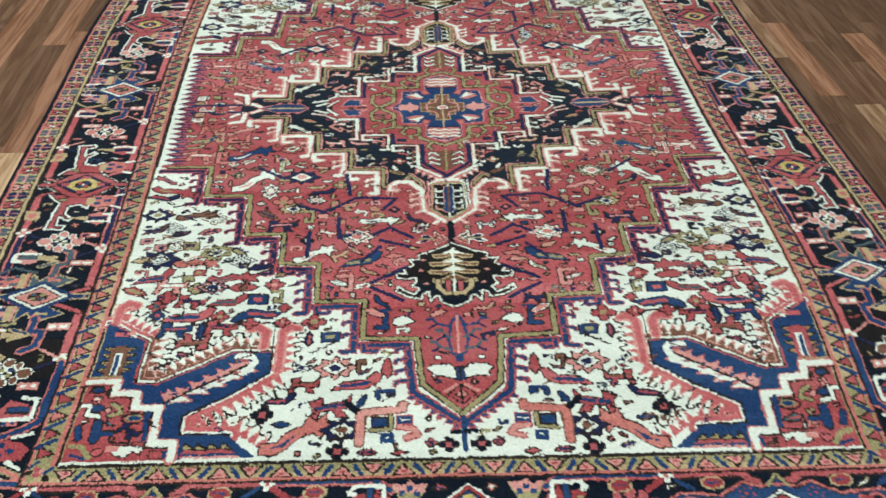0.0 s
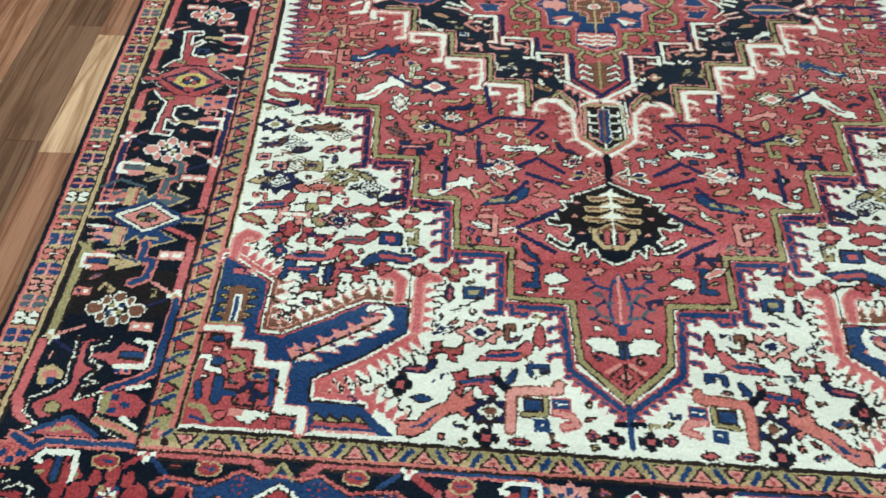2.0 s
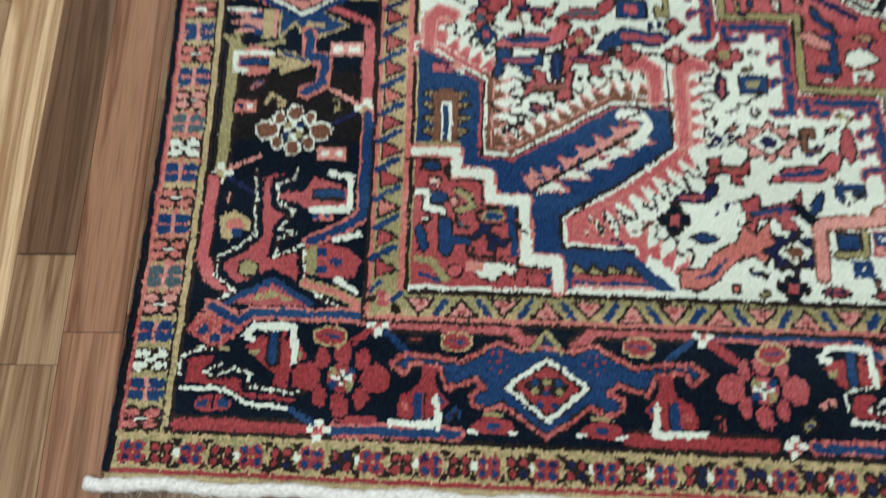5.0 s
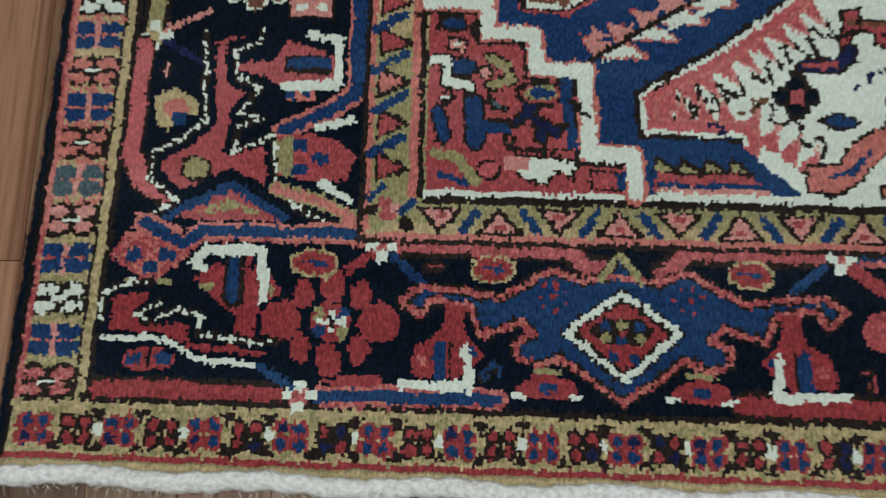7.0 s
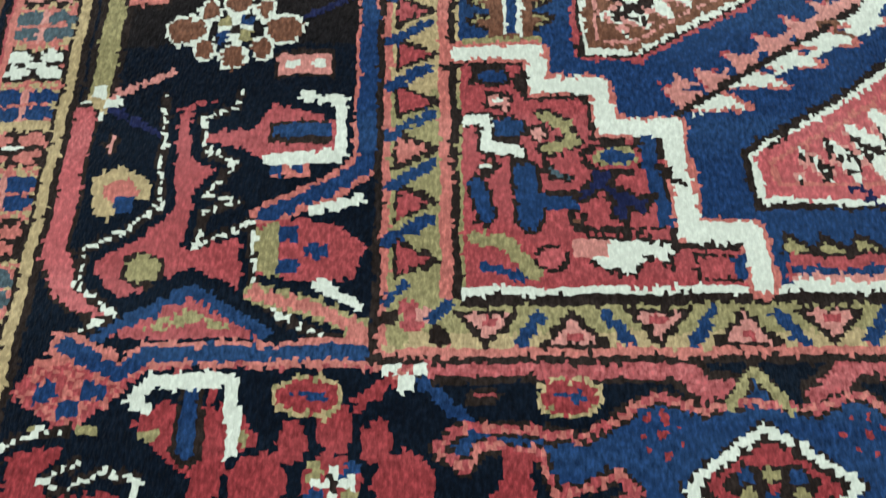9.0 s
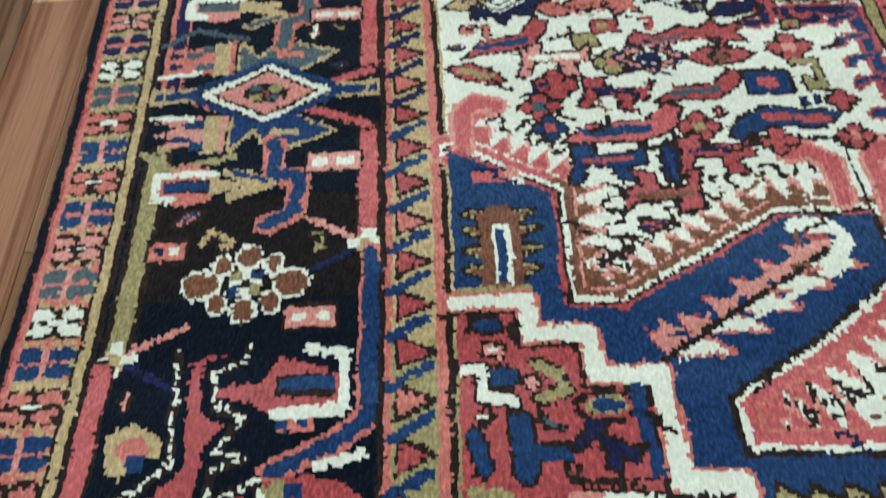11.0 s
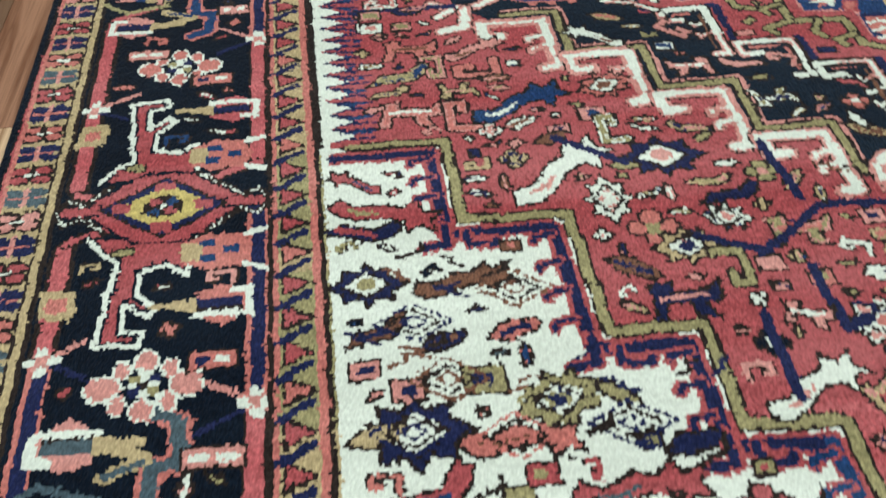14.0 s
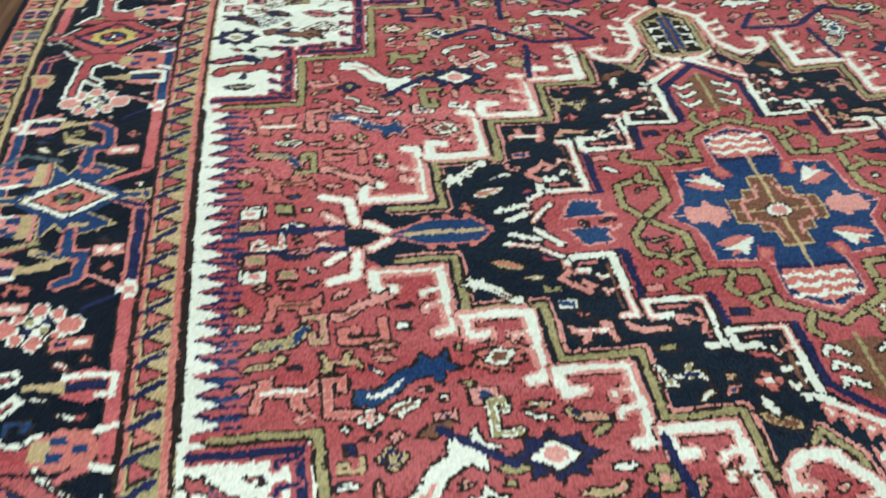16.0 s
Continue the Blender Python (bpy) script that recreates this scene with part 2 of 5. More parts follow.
HEART = piece("medallion_heart", label="red stepped cross inside the medallion")
QUARTERS = [(sx, sy) for sy in (1, -1) for sx in (-1, 1)]


def quarter(sx, sy, pid):
    """A pen whose x is the distance from the middle line and whose y is v, folded over the medallion's middle for the far half."""
    return Pen(np.array(((sx, 0, 0), (0, sy, 0 if sy > 0 else 2 * MID), (0, 0, 1.0))), pid)


def sides(pid):
    return [Pen(np.array(((sx, 0, 0), (0, 1, 0), (0, 0, 1.0))), pid) for sx in (-1, 1)]


def ends(pid):
    return [Pen(pid=pid), Pen(np.array(((1, 0, 0), (0, -1, 2 * MID), (0, 0, 1.0))), pid)]


# -- small motifs, each about the origin --
def cross_flower(p, dye=IVORY, heart=PINK):
    p.box(-1.0, -1.0, 1.0, 1.0, heart)
    for x, y in ((-1.3, 0), (1.3, 0), (0, 1.3), (0, -1.3)):
        p.box(x - .7, y - .6, x + .7, y + .6, dye)


def rosette(p, petal=PINK, rim=IVORY, heart=BLUE, r=6.5, tall=4.6):
    for grow, dye in ((.22, rim), (-.12, petal)):
        for k in range(8):
            a = k * math.pi / 4
            wide, high = ((.28, .36), (.14, .27), (.18, .31))[0 if k % 4 == 0 else 1 if k % 2 else 2]
            wide, high = (wide * 1.14, high * 1.1) if rim == NAVY else (wide, high)
            p.disc((.68 if k % 4 == 0 else .56) * r * math.cos(a), .68 * tall * math.sin(a), wide * r + grow, high * tall + grow, dye, n=10)
    p.disc(0, 0, 0.30 * r, 0.36 * tall, IVORY if rim == IVORY else petal, n=8)
    for k in range(4):
        a = math.pi / 4 + k * math.pi / 2
        p.disc(0.2 * r * math.cos(a) * 1.2, 0.2 * tall * math.sin(a) * 1.2, 0.8, 0.7, heart if k % 2 else OLIVE, n=6)
    p.line([(-1.3, 0), (1.3, 0)], .6, IVORY).line([(0, -1.0), (0, 1.0)], .6, IVORY)
    p.box(-.4, -.4, .4, .4, DARK)


def diamond_blue(p, body=BLUE, other=TEAL, heart=PINK, rim=IVORY):
    """White rhombus on a blue double-headed body with crowns and hooked tails."""
    for sy, dye in ((1, other), (-1, body)):
        q = p.at(0, 0, 1, sy)
        q.fill([(-3.5, 2.5), (-3.5, 9.2), (-1, 6.0), (.8, 8.8), (3, 8.6), (8.2, 6.6), (2, 2.5)], dye, TAN)
        q.lined([(1.5, 8), (1.8, 13), (4.5, 13), (4.2, 18), (1.5, 19.5)], 1.5, dye, SALMON, .5)
        q.line([(-3, 12), (1.5, 14), (-2.5, 15.5)], 1.3, TAN).line([(-2.5, 12.2), (1, 13.6)], .7, dye)
        q.box(1, 6, 4, 6.9, TAN if sy < 0 else SALMON)
        q.fill([(-4, 3.2), (-4, 9.5), (-8, 8.2), (-12.2, 8.2), (-9.5, 7), (-12.6, 6.2), (-9.5, 5.2), (-13, 4.0), (-9, 3.8)], SALMON if sy > 0 else PINK)
        q.box(-6.4, 3.4, -4.6, 9.2, TAN).box(-8.6, 4.2, -6.6, 5.6, dye).box(-10, 6.4, -8, 7.6, dye).box(-8, 7.4, -6.6, 8.6, dye)
        q.line([(-12.8, 3.4), (-8, 3.9)], .7, IVORY).line([(-13, 9.0), (-9, 11.6), (-3, 9.8)], .8, OLIVE if sy < 0 else TEAL)
    p.fill([(-8.6, 0), (0, 5.6), (8.6, 0), (0, -5.6)], BLUE, DARK)
    for sx in (-1, 1):
        p.lined([(sx * 7.4, 0), (sx * 12, 0)], 1.0, BLUE, TAN, .7).box(sx * 12.4 - .8, -1.4, sx * 12.4 + .8, 1.4, TAN).box(sx * 12.2 - .5, -.7, sx * 12.2 + .5, .7, BLUE)
    p.line([(-9.2, 0), (0, 5.6), (9.2, 0), (0, -5.6), (-9.2, 0)], .7, BLUE)
    p.fill([(-8.0, 0), (0, 5.0), (8.0, 0), (0, -5.0)], DARK).fill([(-7.7, 0), (0, 4.8), (7.7, 0), (0, -4.8)], rim)
    p.fill([(-5.9, 0), (0, 3.7), (5.9, 0), (0, -3.7)], heart, DARK)
    p.disc(0, 0, 2.6, 1.7, DARK, n=8)
    for x, y, d in ((-1.2, .7, TEAL), (1.2, .7, OLIVE), (-1.2, -.7, OLIVE), (1.2, -.7, TEAL)):
        p.disc(x, y, .9, .55, d, n=6)
    p.box(-.4, -.3, .4, .3, RED)


def diamond_deep(p):
    diamond_blue(p, BLUE, BLUE, SALMON)


def dotted(p, pts, step=1.0, dye=IVORY):
    p.line(pts, .8, DARK)
    step *= .62
    for (ax, ay), (bx, by) in zip(pts[:-1], pts[1:]):
        n = max(1, round(math.hypot(bx - ax, by - ay) / step))
        for k in range(n):
            x, y = ax + (bx - ax) * k / n, ay + (by - ay) * k / n
            p.box(x - .18, y - .18, x + .18, y + .18, dye)


def dragon(p, sy):
    """Half of a red dragon: a body on the rhombus, a neck and a curled head, edged with white knots."""
    q = p.at(0, 0, 1, sy)
    shape = [(-8.5, 5.2), (-6.2, 8.2), (-4.6, 9.2), (-5.0, 13), (-5.4, 17.5), (-5.8, 22), (-1, 22.4), (-.6, 20.6), (-3.2, 20.2), (-3.0, 16), (-.4, 18.4), (.6, 17.2), (-1.8, 14.8), (-1.8, 11.2), (1.2, 10.4), (3.6, 12.2), (4.2, 6)]
    q.fill(shape, RED)
    q.line(shape, 1.3, NAVY)
    q.line(shape, .62, IVORY)
    q.box(-5.4, 7.2, -3.0, 8.4, OLIVE, DARK)
    q.fill([(-13, 13.0), (-8.8, 13.4), (-8.4, 16.4), (-9, 18), (-12.4, 17.4)], TAN).box(-11.8, 14.4, -9.6, 16.4, SALMON)


def diamond_gold(p):
    for sy in (1, -1):
        dragon(p, sy)
    p.fill([(-10.6, 0), (-3, 6.4), (3, 6.4), (10.8, 0), (3, -6.4), (-3, -6.4)], RED, NAVY)
    for sx in (-1, 1):
        p.lined([(sx * 8, 0), (sx * 12.2, 0)], 1.5, RED, NAVY, .3)
        dotted(p, [(sx * 9.5, 1.3), (sx * 12, 2.2), (sx * 13.2, 0), (sx * 12, -2.2), (sx * 9.5, -1.3)], .9)
    for sy in (1, -1):
        dotted(p, [(10.2, 1.0 * sy), (4, 6.2 * sy)], .9)
        dotted(p, [(-10.2, 1.0 * sy), (-7, 4.2 * sy)], .9)
    p.fill([(-7.8, 0), (0, 5.5), (8.0, 0), (0, -5.5)], INDIGO, DARK)
    p.fill([(-6.0, 0), (0, 4.1), (6.2, 0), (0, -4.1)], GOLD)
    for x, y in ((-5, 0), (5, 0), (0, 3.8), (0, -3.8)):
        p.box(x - 1.1, y - .8, x + 1.1, y + .8, RED)
    p.disc(0, 0, 2.7, 2.1, DARK, n=8)
    for x, y, d in ((-1.1, .9, RED), (1.1, .9, BLUE), (-1.1, -.9, BLUE), (1.1, -.9, RED)):
        p.disc(x, y, .8, .7, d, n=6)
    p.box(-.4, -.4, .4, .4, IVORY)


def lantern(p, body=BLUE, shell=SALMON, rim=IVORY):
    """A half-open bracket with a coloured bar in it and a pointed neck."""
    p.fill([(-4.2, -1.6), (-4.2, 1.6), (-1.2, 3.2), (1.8, 1.9), (1.8, -1.9), (-1.4, -3.0)], shell)
    p.fill([(1.6, 1.2), (1.6, -1.2), (4.6, -.5), (6.8, -.5), (6.8, .5), (4.6, .5)], TAN)
    p.line([(1.8, 1.6), (-4.4, 1.6), (-4.4, -1.8), (-2.6, -1.8)], 1.0, rim)
    p.box(-3.6, -.9, 1.6, 1.0, DARK).box(-3.4, -.7, 1.6, .6, body)


def tuft(p, a=TAN, b=SALMON):
    """A fan-shaped blossom with spots."""
    p.fill([(-3, -1.6), (-3, 1.6), (0, 3), (4, 2.8), (5.4, 0), (4, -2.8), (0, -3)], b)
    p.box(-3, -1.5, -.4, 1.5, a)
    for x, y in ((.2, 1.2), (.2, -1.2), (2.8, .1)):
        p.box(x - .9, y - .6, x + .9, y + .6, BLUE)
    p.line([(4.6, 2.6), (7, 3.4)], .9, IVORY).line([(4.6, -2.6), (7, -3.4)], .9, IVORY)


def bird(p, dye, edge=DARK, belly=None):
    p.fill([(-4.2, -1.3), (-2.2, .6), (1.4, .9), (3.0, 2.6), (4.2, 2.2), (3.6, .4), (1.6, -1.0), (-1.8, -1.1)], dye, edge)
    if belly is not None:
        p.line([(-2.4, -.3), (1.6, .1)], .7, belly)


def leafy(p, dye, edge=DARK, belly=None):
    p.fill([(-3.4, 0), (-1, 1.5), (2.6, .9), (3.8, 0), (2.4, -1.0), (-1, -1.4)], dye, edge)
    if belly is not None:
        p.line([(-1.8, 0), (2.0, 0)], .8, belly)


def block(p, dye, edge=DARK, belly=None):
    p.box(-2, -1.5, 2, 1.5, dye, edge)
    if belly is not None:
        p.box(-.9, -.6, .9, .6, belly)


def quatre(p, dye, edge=DARK, belly=None):
    for x, y in ((-1.4, 0), (1.4, 0), (0, 1.3), (0, -1.3)):
        p.disc(x, y, 1.2, 1.1, dye, edge, 8)
    p.box(-.7, -.7, .7, .7, dye if belly is None else belly)


def hook(p, dye, edge=DARK, belly=None):
    pts = [(-3, -2), (-3, 1.4), (2.6, 1.4), (2.6, -.6), (.8, -.6)]
    p.line(pts, 2.0, edge)
    p.line(pts, 1.2, dye)


def stag(p, dye, edge=DARK, belly=None):
    p.fill([(-3.6, 2.2), (-1.0, 2.6), (-1.4, 1.0), (2.4, 1.2), (3.8, 2.6), (3.4, -.4), (1.8, -.6), (2.6, -2.6), (.6, -2.2), (.2, -.5), (-2.0, -.3), (-2.6, -2.2), (-4, -2.4), (-3.2, .4)], dye, edge)
    if belly is not None:
        p.box(-2.6, .1, 2.4, .75, belly)


def burst(p, dye, edge=DARK, belly=None):
    heart = dye if belly is None else belly
    p.fill([(-4.6, 0), (-2.6, 1.1), (-2.8, 2.4), (-.9, 1.9), (0, 3.2), (.9, 1.9), (2.8, 2.4), (2.6, 1.1), (4.6, 0), (2.6, -1.1), (2.8, -2.4), (.9, -1.9), (0, -3.2), (-.9, -1.9), (-2.8, -2.4), (-2.6, -1.1)], dye, edge)
    p.fill([(-2.6, 0), (0, 1.9), (2.6, 0), (0, -1.9)], IVORY if dye != IVORY else PINK, edge)
    p.disc(0, 0, 1.2, .9, heart, None, 8)


def fish(p, dye, edge=DARK, belly=None):
    p.fill([(-5, -1.8), (-4.4, -.2), (-2.6, -.5), (-.4, .9), (1.2, 1.1), (2.2, 2.5), (3.0, 1.4), (4.6, 2.3), (4.2, .7), (5.3, -.4), (3.6, -.3), (3.0, -1.7), (2.2, -.4), (.6, -.6), (-1.8, -2.0), (-3.4, -2.4)], dye, edge)
    if belly is not None:
        p.fill([(-3.6, -1.2), (-1.8, -.9), (1.4, .5), (.4, .1), (-1.8, -1.5)], belly)


def twig(p, dye, edge=DARK, belly=None):
    p.line([(-4, -2), (4, 2)], .8, dye)
    p.line([(-1, -.5), (-1.4, 1.8)], .7, dye).line([(1, .5), (1.6, -1.6)], .7, dye)


SMALL = dict(bird=bird, leaf=leafy, block=block, quatre=quatre, hook=hook, stag=stag, burst=burst, fish=fish, twig=twig)


def scatter(pens, rows, names):
    """Rows: kind, distance from the middle line, v, size, turn, dye, heart."""
    for pen in pens:
        for kind, a, v, size, turn, dye, heart in rows:
            q = pen.at(a, v, -size, size, -turn).own(names.get(kind, kind) + "_motif")
            SMALL[kind](q, dye, DARK, heart)


# -- outer guard --
chart[:] = TAN
for p in sides(0):
    p.box(0, V0, HALF_W, V1, TAN)
sgrid, vgrid = np.meshgrid(CS, CV)
tint = np.sin(vgrid / 17.0 + 1.4 * np.sin(vgrid / 41.0)) + 0.6 * np.sin(vgrid / 6.1 + 2)
chart[(tint > 0.4) & (rng.random(chart.shape) < .6) & (vgrid < 90)] = SALMON
chart[(tint < -0.6) & (rng.random(chart.shape) < .5)] = OLIVE
for p in sides(0):
    k = 0
    v = -26.0
    while v < 326:
        q = p.at(125.9, v, .95, 1.1).own("guard_rosette")
        if k % 2:
            petal = (SALMON, RED, PINK, RED, SALMON, RED)[(k // 2) % 6] if v > 70 else (SALMON, IVORY, PINK, SALMON)[(k // 2) % 4]
            for x, y in ((-1.5, .75), (1.5, .75), (-1.5, -.75), (1.5, -.75)):
                q.disc(x, y, 1.75, 1.1, DARK, n=8)
            for x, y in ((-1.55, .78), (1.55, .78), (-1.55, -.78), (1.55, -.78)):
                q.disc(x, y, 1.2, .62, petal, n=8)
            q.line([(0, -1.5), (0, 1.5)], .35, DARK).line([(-.8, 0), (.8, 0)], .4, IVORY)
            for x in (-3.7, 3.7):
                q.line([(x, -1.5), (x, 1.4)], .5, DARK)
        else:
            for x, y in ((-1.5, .75), (1.5, .75), (-1.5, -.75), (1.5, -.75)):
                q.disc(x, y, 1.6, .9, (BLUE if v < 60 else INDIGO) if k % 6 else TEAL, n=8)
            q.line([(0, -1.5), (0, 1.5)], .4, PINK).line([(-2.2, 0), (2.2, 0)], .35, SALMON).line([(-3.7, -1), (-3.7, 1)], .4, SALMON)
        k += 1
        v += 4.45
    p.line([(130, V0), (130, V1)], .7, NAVY).line([(129.3, V0), (129.3, V1)], .7, UMBER).line([(128.7, V0), (128.7, V1)], .5, SALMON).line([(129.0, 8), (129.0, 140)], .35, RED)
    p.line([(122.3, V0), (122.3, V1)], .7, TAN).line([(121.5, V0), (121.5, V1)], .7, DARK).line([(122.9, V0), (122.9, V1)], .5, DARK)
for p in ends(0):
    p.box(-129, -29, 129, -23.6, TAN)
    for k in range(60):
        s = -126.5 + 4.3 * k
        q = p.at(s, -26.4).own("guard_rosette")
        if -128 < s < 128:
            for x, y in ((-.9, .8), (.9, .8), (-.9, -.8), (.9, -.8)):
                q.disc(x, y, .98, 1.05, (RED, DARK)[k % 2], n=6)
            for x, y in ((-.9, .8), (.9, .8), (-.9, -.8), (.9, -.8)):
                q.disc(x * .95, y, .58, .62, (BLUE, RED)[k % 2] if rng.random() < .8 else INDIGO, n=6)
            q.line([(0, -1.2), (0, 1.2)], .35, (RED, DARK)[k % 2])
            p.fill([(s + 1.2, -28.6), (s + 3.1, -28.6), (s + 2.15, -27.2)], DARK).fill([(s + 1.2, -24.2), (s + 3.1, -24.2), (s + 2.15, -25.6)], DARK if k % 3 else OLIVE)
            p.box(s + 1.75, -27, s + 2.55, -25.8, IVORY if k % 2 else TAN)
    p.line([(-129, -23.7), (129, -23.7)], .6, TAN).line([(-122, -23.1), (122, -23.1)], .6, DARK).line([(-129, -29.2), (129, -29.2)], .8, RED)

# -- main border --
for p in (Pen(pid=MAIN),):
    p.box(-121.3, -22.8, 121.3, 2 * MID + 22.8, NAVY)
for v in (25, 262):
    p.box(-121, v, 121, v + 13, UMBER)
for p in sides(MAIN):
    left = p.m[0, 0] < 0
    # the vine's bars along both edges, with white crosses where it turns
    turns_in, in_dyes = (31, 73, 141, 187, 238, 282), ((BLUE, BLUE), (CORAL, CORAL), (INDIGO, CORAL), (INDIGO, CORAL), (BLUE, CORAL), (CORAL, BLUE), (BLUE, BLUE))
    turns_out, out_dyes = (18.5, 80.5, 125.2, 182, 236, 280), ((CORAL, CORAL), (OLIVE, INDIGO), (CORAL, CORAL), (CORAL, BLUE), (INDIGO, CORAL), (CORAL, CORAL), (BLUE, BLUE))
    for edge, turns, dyes, flip in ((96.3, turns_in, in_dyes, 0), (119.3, turns_out, out_dyes, 1)):
        stops = (turns[0], *turns[1:], 300)
        for k, (a, b) in enumerate(zip(stops[:-1], stops[1:]), 1):
            mid = (a + b) / 2
            gap = 4.5 if b - a > 34 else 0
            for (v0, v1), dye, sgn in zip(((a, mid - gap), (mid + gap, b)), dyes[k], (-1, 1)):
                cool = dye in (BLUE, INDIGO)
                p.lined([(edge, v0 + 1), (edge, v1 - 1)], 1.5 if cool else 1.9, dye, SALMON if cool else DARK, .55)
                if gap:
                    p.lined([(edge, mid + sgn * gap), (edge + (7.5 if flip == 0 else -7.5), mid + sgn * 1.2)], 1.0, dye, SALMON if cool else DARK, .35)
        for v in turns:
            q = p.at(edge, v)
            inward = 1 if flip == 0 else -1
            q.line([(0, 0), (inward * 6, 3.4)], .7, PINK).line([(0, 0), (inward * 6, -3.4)], .6, INDIGO)
            cross_flower(q.own("cross_flower"), IVORY, PINK if v > 60 else TAN)
    for k, v in enumerate((53.4, 104, 162.3, 212.5, 264)):
        (diamond_gold if k % 2 else diamond_blue if k == 0 else diamond_deep)(p.at(108.2, v, -1).own("diamond_motif", "gold and navy rhombus on a red dragon body" if k % 2 else "white-edged rhombus on a blue body"))
    for k, (v, dye) in enumerate(((26.6, BROWN), (76.2, PINK), (134.6, SALMON), (189, PINK), (238, BROWN))):
        rosette(p.at(108, v).own("rosette_motif"), dye, IVORY, INDIGO if k else BLUE)
    for x, v, sx, sy, body, shell in ((114.6, 39.5, 1, 1, BLUE, SALMON), (114.0, 69.4, 1, 1, TEAL, PINK), (101.5, 87.0, -1, -1, INDIGO, SALMON), (101.0, 123.5, -1, 1, INDIGO, CORAL),
                                      (115.0, 146.5, 1, -1, INDIGO, PINK), (114.5, 182.5, 1, 1, INDIGO, PINK), (101, 197, -1, 1, BLUE, PINK), (101.5, 230, -1, -1, BLUE, CORAL)):
        lantern(p.at(x, v, -sx, sy).own("lantern_motif"), body, shell)
    for x, v, w in ((100.2, 42.2, 3), (100.4, 66.8, 3.2), (116.5, 31, 2), (101.5, 22.6, 2.4), (100.3, 150, 2.6), (101, 174, 2.6), (101, 79, 2.6), (103, 131, 3), (113, 138.5, 3)):
        q = p.at(x, v).own("spot_motif")
        q.box(-w, -1.3, w, 1.3, PINK if int(v) % 2 == 0 else SALMON, DARK).box(-w + .8, -.5, -.4, .5, IVORY).box(.4, -.5, w - .8, .5, IVORY if int(v) % 2 == 0 else INDIGO)
    for x, v, sy in ((102.4, 113.5, 1), (102.4, 95.5, -1), (102.4, 203, -1), (102.4, 222, 1)):
        tuft(p.at(x, v, -1, sy).own("blossom_motif"), TAN, SALMON if v > 10 else RED)
    # the corner: dragon, chevron, fan, lantern and blossom
    p.lined([(120.4, 17.5), (120.2, 4), (119, 1), (115.6, -1.0)], 1.9, CORAL)
    p.lined([(96.0, 30), (95.9, 12), (98.5, 9.8), (103.8, 7.4)], 1.3, BLUE, SALMON, .5)
    q = p.own("dragon_motif", "red dragon edged with white knots")
    body = [(112.9, 18.5), (112.5, 13), (112, 8.2), (114.6, 5.5), (117.4, 3.9), (117.6, 1.7), (114.5, -1.1), (111.4, .9), (109.1, 1.7), (106.4, .4), (104.6, -.6), (104.5, .5), (105.1, 6.4), (109.3, 4.8), (109.2, 7.6), (106.6, 8.4), (109.3, 9.0), (107.1, 12), (109.8, 13.4), (110.3, 17.2), (107.2, 18.2), (107, 19.2), (110, 19.4)]
    q.fill(body, RED)
    q.line([*body, body[0]], 1.5, NAVY)
    dotted(q, [(113.4, 19.5), (113.0, 13), (112.5, 8.4), (115, 5.9), (117.9, 4.2), (118.1, 1.4), (114.6, -1.5), (118.2, -3.2)], .8)
    dotted(q, [(106.8, 19.6), (107, 18), (109.9, 16.8), (109.4, 13.6), (106.6, 12.2), (108.8, 9.2), (106.2, 8.6), (109, 7.4), (109.1, 4.4), (104.8, 6.8), (104.2, .4), (101.6, -1.7), (99.1, -3.2), (95.7, -3.9)], .8)
    q.disc(113.1, 2.6, 1.7, 1.4, OLIVE, DARK, 8)
    q = p.own("chevron_motif")
    q.fill([(115.2, -3.4), (109.1, .2), (103.2, -3.2)], RED).fill([(112.6, -2.8), (109.1, -.8), (105.8, -2.6)], OLIVE).line([(115.6, -3.2), (109.1, .6), (102.8, -3.0)], 1.0, BLUE).box(107.4, -3.2, 110.8, -2.2, RED)
    q = p.own("fan_motif")
    q.fill([(118.6, 10.9), (117.8, 7.4), (116, 6.9), (115.6, 8.6), (113.4, 8.6), (113.6, 10.2), (115, 11.6), (117, 11.8)], TAN).fill([(117.8, 10), (116.4, 8.4), (114.2, 9.0), (115.4, 10.8)], SALMON).box(114.8, 7.4, 116.2, 9.0, BLUE)
    q = p.own("lantern_motif")
    q.fill([(109.3, 15.2), (109.3, 14.4), (106, 13.6), (104.4, 12.6), (98.4, 12.4), (98.4, 16.4), (104, 18.4), (105.4, 16)], RED)
    q.box(98.8, 14.4, 104.2, 16.4, DARK).box(98.8, 14.9, 104.0, 16.1, BLUE).line([(104, 12.7), (98.2, 12.8), (98.1, 18.6), (101.4, 19.0)], 1.0, IVORY)
    q.box(100.5, 10.8, 104, 12.0, SALMON).box(102.9, 11.2, 103.9, 12.2, BLUE).box(101, 11.2, 102, 12.2, BLUE)
    q = p.own("blossom_motif")
    q.fill([(104.4, 6.4), (102, 6.9), (97.9, 6.4), (95.6, 4.3), (96.6, 1.5), (100.9, 1.2), (104.2, 2)], RED).fill([(104.4, 6.2), (102.6, 6.6), (102.4, 1.4), (104.2, 2.2)], OLIVE)
    q.box(101, 4.8, 102.6, 6.2, BLUE).box(98.6, 3.4, 100.4, 4.6, BLUE).box(101, 2.0, 102.6, 3.1, BLUE)
